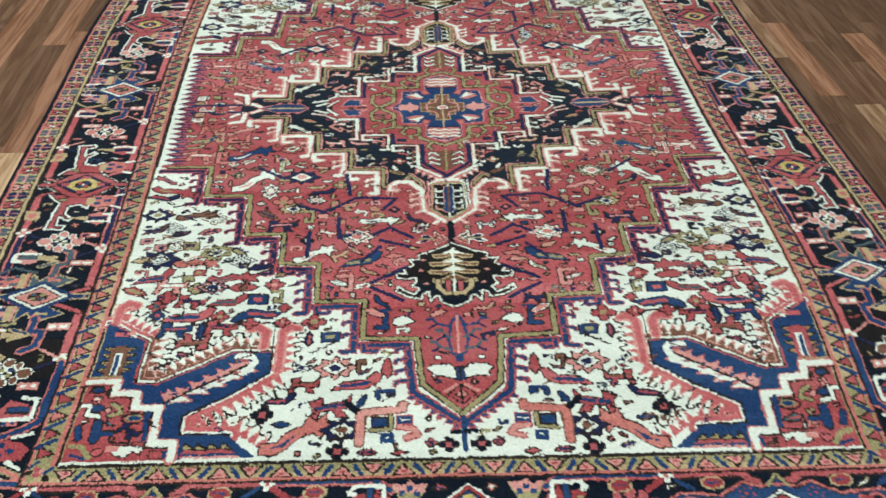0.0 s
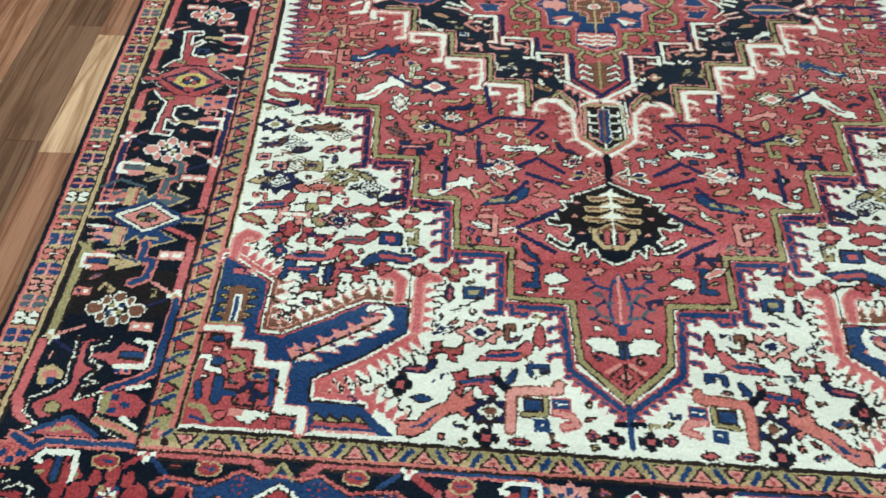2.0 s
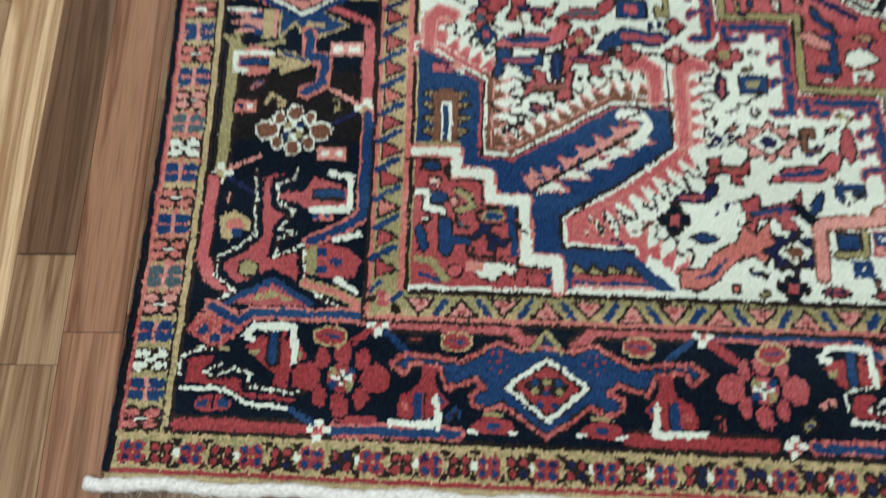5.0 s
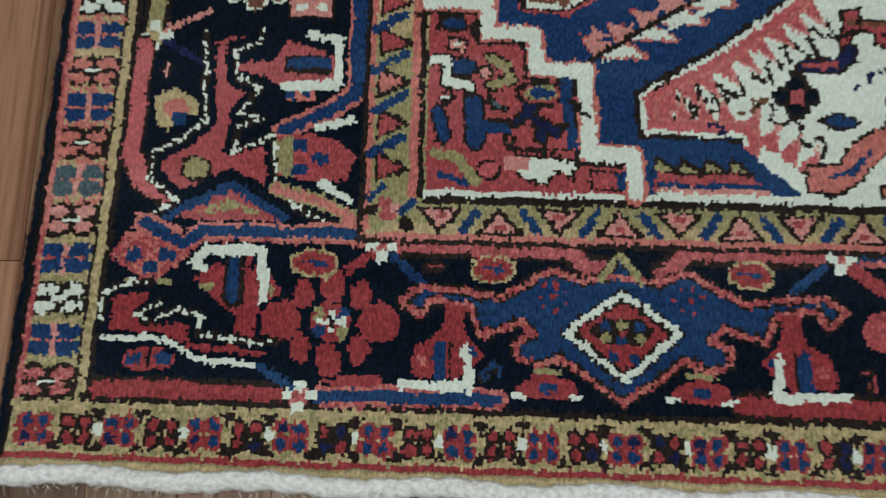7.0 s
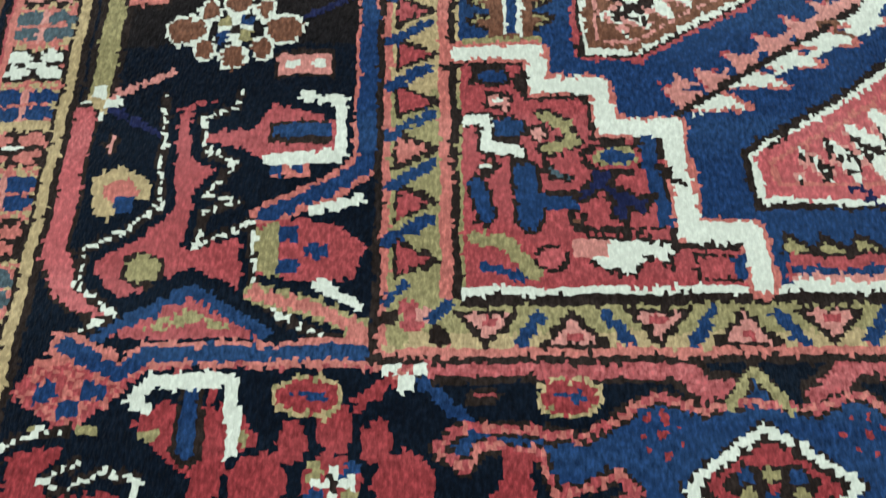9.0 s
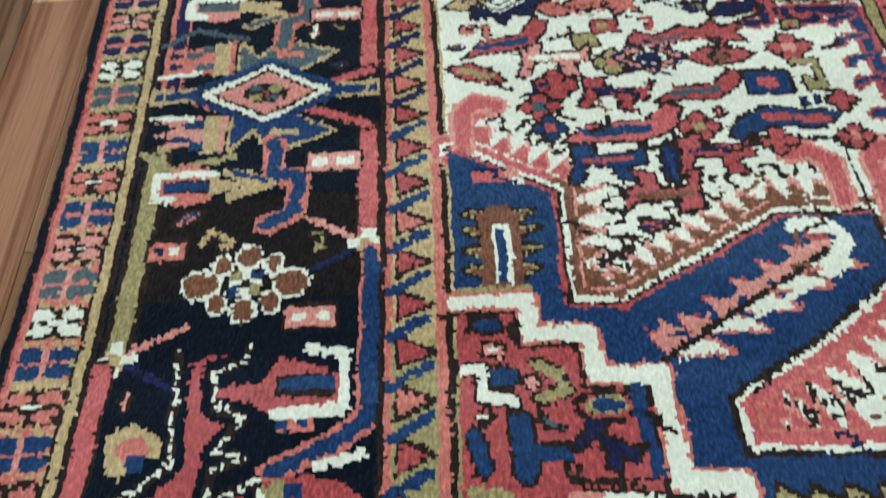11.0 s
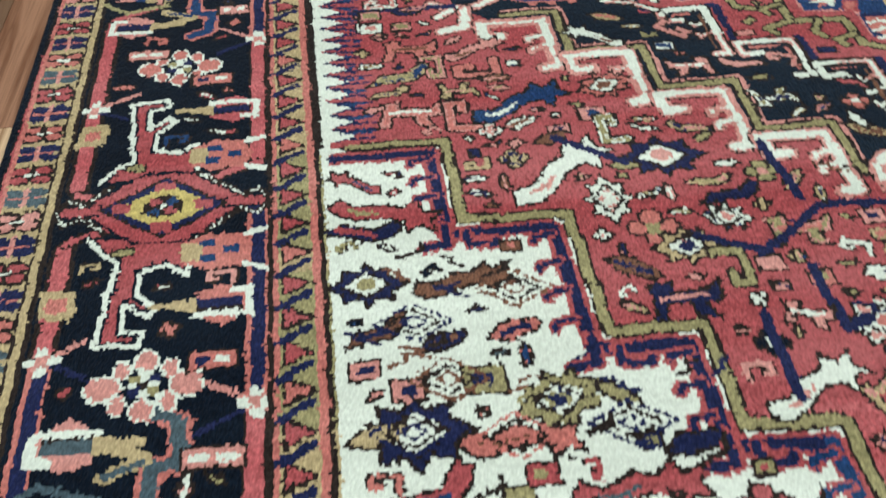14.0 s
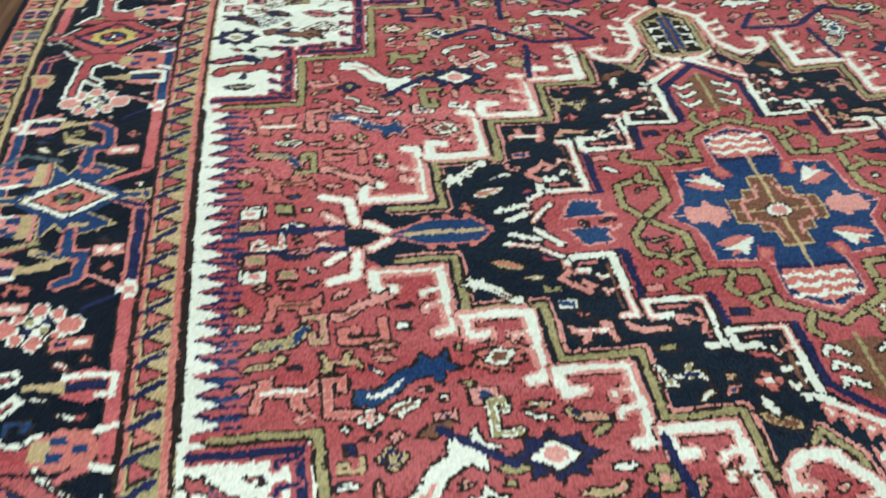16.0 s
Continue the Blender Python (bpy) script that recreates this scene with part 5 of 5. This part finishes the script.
FIELD_D = [
    ("bird", 25.1, 66.0, 1.5, 8, BLUE, OLIVE), ("hook", 29.1, 56.9, 1.0, -90, PINK, None), ("leaf", 16.3, 68.0, 0.8, 0, SALMON, None), ("leaf", 10.8, 71.4, 0.5, 0, TAN, None),
    ("leaf", 17.1, 60.5, 0.6, 20, OLIVE, None), ("leaf", 21.2, 45.5, 0.9, -30, PINK, None), ("leaf", 12.9, 46.1, 0.5, 0, TAN, RED), ("leaf", 31.0, 57.1, 0.8, -20, TEAL, IVORY),
    ("quatre", 15.9, 89.4, 0.6, 0, INDIGO, SALMON), ("leaf", 20.5, 56.6, 0.5, 0, PINK, None), ("leaf", 14.6, 83.1, 0.5, 30, BROWN, TAN)]
for (sx, sy), pid in zip(QUARTERS, CORNERS):
    for rows in (CORNER_A, CORNER_B, CORNER_C, CORNER_D, CORNER_E):
        scatter([quarter(sx, sy, pid)], rows, {})
    for rows in (FIELD_A, FIELD_B, FIELD_C, FIELD_D):
        scatter([quarter(sx, sy, REDF)], rows, {})
    p = quarter(sx, sy, REDF)
    # dark stems that tie the figures together
    for stem in ([(37, 88), (27, 95.6), (15.6, 95), (19.4, 89.4)], [(44, 92), (36, 88.5)], [(32, 86), (31.6, 76.4), (28.4, 77.6)], [(22, 77.6), (17.4, 80.6), (11, 76)], [(82, 146.5), (66, 146.8)], [(30.5, 108), (29, 97)], [(40, 79), (40, 68)],
                 [(12, 72), (20, 75)], [(13, 63), (22, 57)], [(57, 112), (49, 106)], [(20, 72), (25, 66)], [(14, 50), (22, 55)]):
        p.line(stem, 1.2, INDIGO)
    p = quarter(sx, sy, CORNERS[QUARTERS.index((sx, sy))]).own("bar_motif")
    p.lined([(23.6, 4.2), (23.4, 12.6), (14, 13.6), (13.8, 14.8)], 1.8, PINK if sx < 0 else SALMON, BROWN, .4)
    p.box(17.6, 8.4, 21, 11.2, BLUE, DARK).lined([(16.6, 11.6), (16.6, 8.0), (21.2, 7.6)], .8, OLIVE, DARK, .3)
    p.box(15.6, 4.0, 19.2, 7.0, BLUE, IVORY).box(17.0, 5.2, 17.8, 5.9, IVORY).box(11.6, 9.2, 15.4, 11.6, BLUE, RED).line([(12.4, 10.4), (14.8, 10.4)], .4, IVORY)
    p.lined([(14.6, 8.4), (11.6, 8.0), (10.4, 6.2), (13.2, 5.4)], 1.1, PINK, RED, .35).line([(13.4, 6.8), (12.2, 6.8)], .5, IVORY)
    p.lined([(26.8, 15.6), (24.6, 13.4)], 1.2, NAVY, DARK, .3)
    p = quarter(sx, sy, CORNERS[QUARTERS.index((sx, sy))]).own("stem_motif")
    p.line([(0, 10.6), (0, 2)], 1.4, BLUE).box(0, 6.4, 3, 7.4, NAVY)
    p = quarter(sx, sy, CORNERS[QUARTERS.index((sx, sy))])
    for x, v, dye in ((80.5, 68, INDIGO), (65, 70.5, OLIVE), (70, 66.5, SALMON), (58, 67, INDIGO), (76, 74, BROWN), (64, 56.2, INDIGO), (79, 82, INDIGO), (67, 86, BROWN)):
        for d in (0, 1.5, 3.0):
            p.line([(x - 4.4 + d, v - .2), (x, v + 2.6 - d * .6), (x + 4.4 - d, v)], .34, dye if d != 1.5 else DARK)
            p.line([(x - 4.4 + d, v - .2), (x, v - 2.8 + d * .6), (x + 4.4 - d, v)], .34, dye if d != 1.5 else DARK)
    for x, v, l in ((30, 5, 3), (36, 12, 2), (41, 20, 2.5), (28, 27, 3), (33, 34, 2), (66, 42, 2.4), (72, 45, 2), (58, 41, 2.4), (63, 66, 3), (79, 78, 3), (70, 88, 2.5), (52, 62, 2.4), (80, 92, 3), (75, 60, 2.4), (44, 56, 2)):
        p.line([(x, v), (x - l, v + .8), (x - l, v + 2)], .6, DARK)

    lace = random.Random(3)
    for k in range(150):
        x, v, e, d = lace.uniform(12, 84), lace.uniform(6, 108), lace.choice((-1, 1)), lace.uniform(1.2, 2.4)
        i, j = np.searchsorted(CS, sx * x), np.searchsorted(CV, v if sy > 0 else 2 * MID - v)
        if chart[j, i] == IVORY:
            p.line([(x, v), (x - e * d, v + .7), (x - e * d * .8, v + 1.5), (x - e * d * 1.8, v + 1.9)], .4, lace.choice((DARK, DARK, INDIGO, BROWN)), True)


def free(sx, sy, a, v, rx, ry, grounds):
    s, w = sx * a, v if sy > 0 else 2 * MID - v
    i0, i1 = np.searchsorted(CS, (s - rx, s + rx))
    j0, j1 = np.searchsorted(CV, (w - ry, w + ry))
    window = chart[j0:j1, i0:i1]
    return window.size and np.isin(window, grounds).all()


# what the weaver put into every gap: leaves, buds, hooks and small birds
GAPS = (
    (IVORY, (IVORY,), (0, 88), (1, 110), (RED, RED, INDIGO, BROWN, OLIVE, SALMON, BLUE, TEAL, NAVY), (None, RED, OLIVE, PINK, BLUE, IVORY)),
    (RED, (RED, CORAL), (1, 82), (16, 149), (INDIGO, OLIVE, IVORY, PINK, BROWN, IVORY, PINK, BLUE, TAN, PINK), (None, IVORY, PINK, INDIGO, OLIVE)),
    (RED, (RED, CORAL), (64, 87), (1.5, 22), (INDIGO, OLIVE, BROWN, TEAL, PINK), (None, IVORY, RED)),
    (NAVY, (NAVY, UMBER, HAZED_NAVY), (1, 120), (-20, 149), (RED, SALMON, PINK, OLIVE, BLUE, TAN), (None, IVORY, BLUE)))
for ground, grounds, across, along, dyes, hearts in GAPS:
    for sx, sy in QUARTERS:
        for tries, size, rx, ry in ((3000, 1.0, 4.5, 2.4), (3000, .75, 3.3, 1.9), (4500, .5, 2.2, 1.3), (3000 if ground == IVORY else 2500, .33, 1.6, 1.0)):
            if ground == IVORY and size > .4:
                tries, rx, ry = tries // 3, rx * 1.1, ry * 1.15
            if ground == RED:
                rx, ry = rx * .85, ry * .85
            if ground == NAVY and size > .6:
                continue
            for k in range(tries):
                a, v = rng.uniform(*across), rng.uniform(*along)
                if not free(sx, sy, a, v, rx, ry, grounds):
                    continue
                j, i = np.searchsorted(CV, v if sy > 0 else 2 * MID - v), np.searchsorted(CS, sx * a)
                kind = ("bird", "leaf", "fish", "stag", "hook", "burst", "leaf", "bird")[rng.integers(8)] if size > .6 else ("leaf", "quatre", "leaf", "hook", "bird", "block")[rng.integers(6)]
                pen = quarter(sx, sy, int(owner[j, i]))
                turn = rng.choice((-35, -20, 0, 0, 15, 30, 90, 180))
                q = pen.at(a, v, -size * rng.choice((-1, 1)), size, turn)
                if size > .4:
                    q = q.own(kind + "_motif")
                SMALL[kind](q, dyes[rng.integers(len(dyes))], DARK, hearts[rng.integers(len(hearts))])

# pale rims just inside the dark outlines of the figures on red and navy, and pink flecks along the white lines
ups = np.array([up for _, up, _ in PIECES])
named = np.array([n.endswith("_motif") for n, _, _ in PIECES])
on_field = named & np.isin(ups, (REDF, MEDAL))
rim_dye = rng.choice((PINK, IVORY, PINK, TAN, 99, 99, 99), len(PIECES))
flat = {OLIVE, SALMON, BROWN, INDIGO, BLUE, TEAL, PINK}
dark = np.isin(chart, (DARK, RED, CORAL, NAVY, UMBER, HAZED_NAVY))
near = np.roll(dark, 1, 0) | np.roll(dark, -1, 0) | np.roll(dark, 1, 1) | np.roll(dark, -1, 1)
rim = near & on_field[owner] & np.isin(chart, tuple(flat)) & (rim_dye[owner] < 99) & (rng.random(chart.shape) < .85)
chart[rim] = rim_dye[owner][rim]
white = chart == IVORY
inner = white & ~(np.roll(white, 1, 0) & np.roll(white, -1, 0) & np.roll(white, 1, 1) & np.roll(white, -1, 1))
fleck = np.sin(sgrid / 3.1 + 2 * np.sin(vgrid / 5.3)) + np.sin(vgrid / 2.7 + sgrid / 7.0) > .1
band = (abs(sgrid) < 84) & np.isin(owner, (MEDAL, HEART, REDF))
chart[inner & fleck & band] = PINK

# knots that strayed over the outlines
stray = rng.random(chart.shape)
for shift, axis, lo, hi in ((1, 0, 0, .08), (-1, 0, .08, .16), (1, 1, .16, .20), (-1, 1, .20, .24)):
    moved = np.roll(chart, shift, axis)
    pick = (stray >= lo) & (stray < hi)
    chart[pick] = moved[pick]

# -- the pile: every knot a small tuft, gathered into the parts of the rug --
TURN_A, OX, OY = radians(1.9), 0.034, 1.211
LEFT = ((-0.4, 0, .5, 1, 1.5, 2.07, 2.6), (.862, .862, .873, .9, .935, .962, .965))
RIGHT = ((-0.4, 0, .46, .9, 1.25, 1.93, 2.6), (.862, .862, .92, .925, .905, .9, .9))


def smooth_interp(v, table):
    return sum(np.interp(v + d, *table) for d in (-.2, -.1, 0, .1, .2)) / 5


def lay(s, v):
    """Where a point of the chart lies on the floor: the rug is a little wider at its waist and drawn up on one side."""
    v = np.where(v > MID, MID + (v - MID) * 1.08, v)
    lift = np.clip(v / 50, 0, 1)
    v = (v + .055 * np.maximum(s, 0) * lift * lift * (3 - 2 * lift)) / 100
    w = np.where(s < 0, smooth_interp(v, LEFT), smooth_interp(v, RIGHT))
    a = abs(s)
    u = np.where(a <= 88, a * w / 88, w + (a - 88) * np.where(s < 0, 1.03, .94) / 100)
    u = np.where(s < 0, -u, u) + 0.004 * np.sin(v * 5.1) * np.clip((a - 100) / 30, 0, 1)
    return OX + u * math.cos(TURN_A) - v * math.sin(TURN_A), OY + u * math.sin(TURN_A) + v * math.cos(TURN_A)


gs = -HALF_W + KNOT * np.arange(NX + 1)
gv = V0 + KNOT * np.arange(NY + 1)
S, V = np.meshgrid(gs, gv)
S = S + rng.uniform(-.11, .11, S.shape) + .08 * np.sin(V * .9 + 1.5 * np.sin(S * .5))
V = V + rng.uniform(-.12, .12, S.shape) + .08 * np.sin(S * .8 + 1.2 * np.sin(V * .4))
X, Y = lay(S, V)
low = np.isin(chart, (DARK, UMBER)) * -0.0011 + np.isin(chart, (NAVY,)) * -0.0005 + rng.uniform(-.0005, .0005, chart.shape)
pad = np.pad(low, 1, mode="edge")
Z = (pad[:-1, :-1] + pad[1:, :-1] + pad[:-1, 1:] + pad[1:, 1:]) / 4 + .0007 * np.sin(S * .21 + 2 * np.sin(V * .05)) * np.sin(V * .17)
XYZ = np.stack((X, Y, Z), -1).reshape(-1, 3).astype(np.float32)

rug = tagged(new("rug"), "hand-knotted red, navy and ivory wool rug lying on the wooden floor", "rug")
rug.location = (OX, OY + 1.5, FLOOR)
bpy.context.view_layer.update()
BACK = rug.matrix_world.inverted()
jj, ii = np.meshgrid(np.arange(NY), np.arange(NX), indexing="ij")
corner = jj * (NX + 1) + ii
CELLS = np.stack((corner, corner + 1, corner + NX + 2, corner + NX + 1), -1).reshape(-1, 4)
flat_owner, flat_dye = owner.ravel(), chart.ravel()
order = np.argsort(flat_owner, kind="stable")
bounds = np.searchsorted(flat_owner[order], np.arange(len(PIECES) + 1))
made = {}


def pile(pid):
    name, up, label = PIECES[pid]
    cells = order[bounds[pid]:bounds[pid + 1]]
    if len(cells) < 3:
        return
    if up >= 0 and up not in made:
        pile(up)
    used, index = np.unique(CELLS[cells], return_inverse=True)
    me = bpy.data.meshes.new(name)
    me.vertices.add(len(used))
    me.vertices.foreach_set("co", XYZ[used].ravel())
    me.loops.add(4 * len(cells))
    me.loops.foreach_set("vertex_index", index.ravel().astype(np.int32))
    me.polygons.add(len(cells))
    me.polygons.foreach_set("loop_start", np.arange(0, 4 * len(cells), 4, dtype=np.int32))
    dyes, slot = np.unique(flat_dye[cells], return_inverse=True)
    for d in dyes:
        me.materials.append(WOOL[d])
    me.polygons.foreach_set("material_index", slot.ravel().astype(np.int32))
    me.polygons.foreach_set("use_smooth", np.ones(len(cells), bool))
    me.update(calc_edges=True)
    ob = new(name, me)
    ob.parent = made.get(up, rug)
    if up < 0:
        ob.matrix_parent_inverse = BACK
    made[pid] = tagged(ob, label)


for pid in range(len(PIECES)):
    if pid not in made:
        pile(pid)


# foundation under the pile, selvedges along the sides, cotton cords at the ends
def ribbon(name, rows, material, label="", closed=True):
    """A mesh from rings of points, all of one length."""
    bm = bmesh.new()
    rings = [[bm.verts.new(q) for q in ring] for ring in rows]
    n = len(rings[0])
    for a, b in zip(rings[:-1], rings[1:]):
        for k in range(n if closed else n - 1):
            bm.faces.new((a[k], a[(k + 1) % n], b[(k + 1) % n], b[k]))
    if closed:
        bm.faces.new(rings[0][::-1])
        bm.faces.new(rings[-1])
    bmesh.ops.recalc_face_normals(bm, faces=bm.faces)
    for f in bm.faces:
        f.smooth = True
    ob = part(name, bm, material, rug, label)
    ob.matrix_parent_inverse = BACK
    return ob


def laid(s, v, z):
    x, y = lay(np.float64(s), np.float64(v))
    return float(x), float(y), z


base_rows = []
for v in np.linspace(V0 - .3, V1 + .3, 120):
    base_rows.append([laid(-HALF_W, v, -.003), laid(0, v, -.003), laid(HALF_W, v, -.003), laid(HALF_W, v, FLOOR + .001), laid(0, v, FLOOR + .001), laid(-HALF_W, v, FLOOR + .001)])
ribbon("foundation", base_rows, WOOL[UMBER], "dark woven wool foundation")


def tube(pts, radius, wobble, sides_n=8, flat=1.0):
    rows = []
    for k, (x, y, z) in enumerate(pts):
        r = radius * (1 + wobble * (rng.random() - .5))
        ax, ay = (pts[min(k + 1, len(pts) - 1)][i] - pts[max(k - 1, 0)][i] for i in (0, 1))
        n = math.hypot(ax, ay)
        rows.append([(x - ay / n * r * math.cos(t), y + ax / n * r * math.cos(t), z + r * flat * math.sin(t)) for t in (2 * math.pi * j / sides_n for j in range(sides_n))])
    return rows


for sgn in (-1, 1):
    for v0, v1, dye, words in ((V0 - .6, 62, BROWN, "dusty brown overcast wool edge"), (62, V1 + .6, NAVY, "dark overcast wool edge")):
        ribbon("selvedge", tube([laid(sgn * (HALF_W + .05), v, -.006) for v in np.arange(v0, v1 + .1, 1.3)], .0045, .12), WOOL[dye], words)
for v, sgn in ((V0 - 1.7, -1), (V1 + 1.6, 1)):
    ribbon("flatweave_strip", [[laid(s, v - sgn * 2.0, -.002), laid(s, v - sgn * .5, -.004), laid(s, v - sgn * .5, -.010), laid(s, v - sgn * 2.0, -.010)] for s in np.arange(-130, 130.1, 4)], WOOL[TAN], "tan flat-woven end strip")
    ribbon("end_cord", tube([laid(s, v + .25 * math.sin(s * .35) + .1 * math.sin(s * 1.7), -.003) for s in np.arange(-132.5, 132.6, .55)], .0108, .22, 8, .9), COTTON, "lumpy white cotton end cord")
    bm = bmesh.new()
    for k in range(420):
        s = rng.uniform(-132, 132)
        x, y, z = laid(s, v + sgn * (.7 + .4 * rng.random()), -.006 + .008 * rng.random())
        a, n = rng.uniform(-1.2, 1.2), .006 + .010 * rng.random()
        dx, dy = n * math.sin(a), sgn * n * math.cos(a)
        q = [bm.verts.new((x - .0005, y, z)), bm.verts.new((x + .0005, y, z)), bm.verts.new((x + dx * .6 + .0004, y + dy * .6, z)), bm.verts.new((x + dx, y + dy, max(FLOOR + .001, z - .008)))]
        bm.faces.new(q)
    fuzz = part("loose_threads", bm, COTTON, rug, "short loose white cotton threads")
    fuzz.matrix_parent_inverse = BACK
    fuzz["kind"] = "stuff"

# ---- the floor: laminate strips on a dark bed ----
floor = tagged(part("floor", slab(R0, S0, FLOOR - .1, R1, S1, FLOOR - .003), JOINT), "brown laminate floor of narrow printed wood strips", "floor", kind="structure")
STRIP, FLOOR_TURN, FLOOR_X = 0.0975, radians(3.4), -1.328
strip_meshes = {}


def strip_mesh(length, tone):
    key = (round(length, 2), tone)
    length = key[0]
    if key not in strip_meshes:
        w, h, b = STRIP / 2 - .0002, .003, .0003
        bm = bmesh.new()
        lo = [bm.verts.new((x, y, 0)) for x, y in ((-w, 0), (w, 0), (w, length - .0008), (-w, length - .0008))]
        hi = [bm.verts.new((x, y, h)) for x, y in ((-w + b, b), (w - b, b), (w - b, length - .0008 - b), (-w + b, length - .0008 - b))]
        bm.faces.new(hi)
        for k in range(4):
            bm.faces.new((lo[k], lo[(k + 1) % 4], hi[(k + 1) % 4], hi[k]))
        me = bpy.data.meshes.new("floor_strip")
        bm.to_mesh(me)
        bm.free()
        me.materials.append(LAMINATE[tone])
        strip_meshes[key] = me
    return strip_meshes[key]


planks = random.Random(11)
NEAR = {0: (0.70, (3, 2)), -1: (0.0, (1, 0)), -2: (0.55, (2, 0)), -3: (0.1, (0, 1)), 1: (-.1, (0, 1)), 2: (-.1, (1, 0)), 3: (-.1, (3, 0)), 4: (-.1, (1, 0)), 5: (-.1, (0, 0)), 6: (-.1, (2, 0)), 7: (-.1, (3, 0)), 8: (-.1, (0, 0)), 9: (-.1, (1, 0))}   # where a strip beside the rug ends, and its tones
covered = {}
for col in range(-17, 42):
    u = col * STRIP
    v = -2.2 - planks.random()
    while v < 4.6:
        n = planks.choice((0.38, 0.5, 0.62, 0.74, 0.9))
        tone = planks.choice((0, 0, 0, 3, 3, 1) if col < 20 else (0, 0, 0, 0, 3, 3, 0, 1))
        if col in NEAR and v < 0.9:
            v0, tones = NEAR[col]
            if v < v0 < v + n:
                n = v0 - v
            tone = tones[0] if v < v0 - .01 else tones[1]
        x = FLOOR_X + u * math.cos(FLOOR_TURN) - v * math.sin(FLOOR_TURN)
        y = OY + u * math.sin(FLOOR_TURN) + v * math.cos(FLOOR_TURN)
        hidden = 0.3 < u < 2.2 and -.1 < v < 2.4
        if not hidden and y > -.4 and R0 + .1 < x < R1 - .1:
            span = covered.setdefault(col, [v, v + n])
            span[1] = v + n
            ob = new("floor_strip", strip_mesh(n, tone))
            ob.parent = floor
            ob.matrix_world = pose(x, y, FLOOR - .003, 0, 0, math.degrees(FLOOR_TURN))
        v += n

# the rest of the floor, out to the walls
rest = {tone: [] for tone in (0, 1, 3)}
C, D = math.cos(FLOOR_TURN), math.sin(FLOOR_TURN)
for col in range(-42, 66):
    u = col * STRIP
    lo, hi = covered.get(col, (1.0, 1.0))
    for a, b in (((S0 + .01 - OY - u * D) / C, lo), (hi, (S1 - .01 - OY - u * D) / C)):
        v = a
        while v < b - .02:
            n = min(planks.choice((0.5, 0.62, 0.74, 0.9)), b - v)
            x = FLOOR_X + u * C - (v + n / 2) * D
            if R0 + .07 < x < R1 - .07:
                rest[planks.choice((0, 0, 0, 3, 1))].append((u, v, n))
            v += n
for tone, strips in rest.items():
    verts, faces = [], []
    for u, v, n in strips:
        k, w = len(verts), STRIP / 2 - .0003
        for z in (FLOOR - .003, FLOOR):
            for du, dv in ((-w, 0), (w, 0), (w, n - .001), (-w, n - .001)):
                verts.append((FLOOR_X + (u + du) * C - (v + dv) * D, OY + (u + du) * D + (v + dv) * C, z))
        faces += [(k + 4, k + 5, k + 6, k + 7)] + [(k + i, k + (i + 1) % 4, k + 4 + (i + 1) % 4, k + 4 + i) for i in range(4)]
    me = bpy.data.meshes.new("floor_strip_rest")
    me.from_pydata(verts, [], faces)
    me.materials.append(LAMINATE[tone])
    ob = new("floor_strip_rest", me)
    ob.parent = floor
    tagged(ob, "brown printed laminate strips out to the walls", kind="stuff")
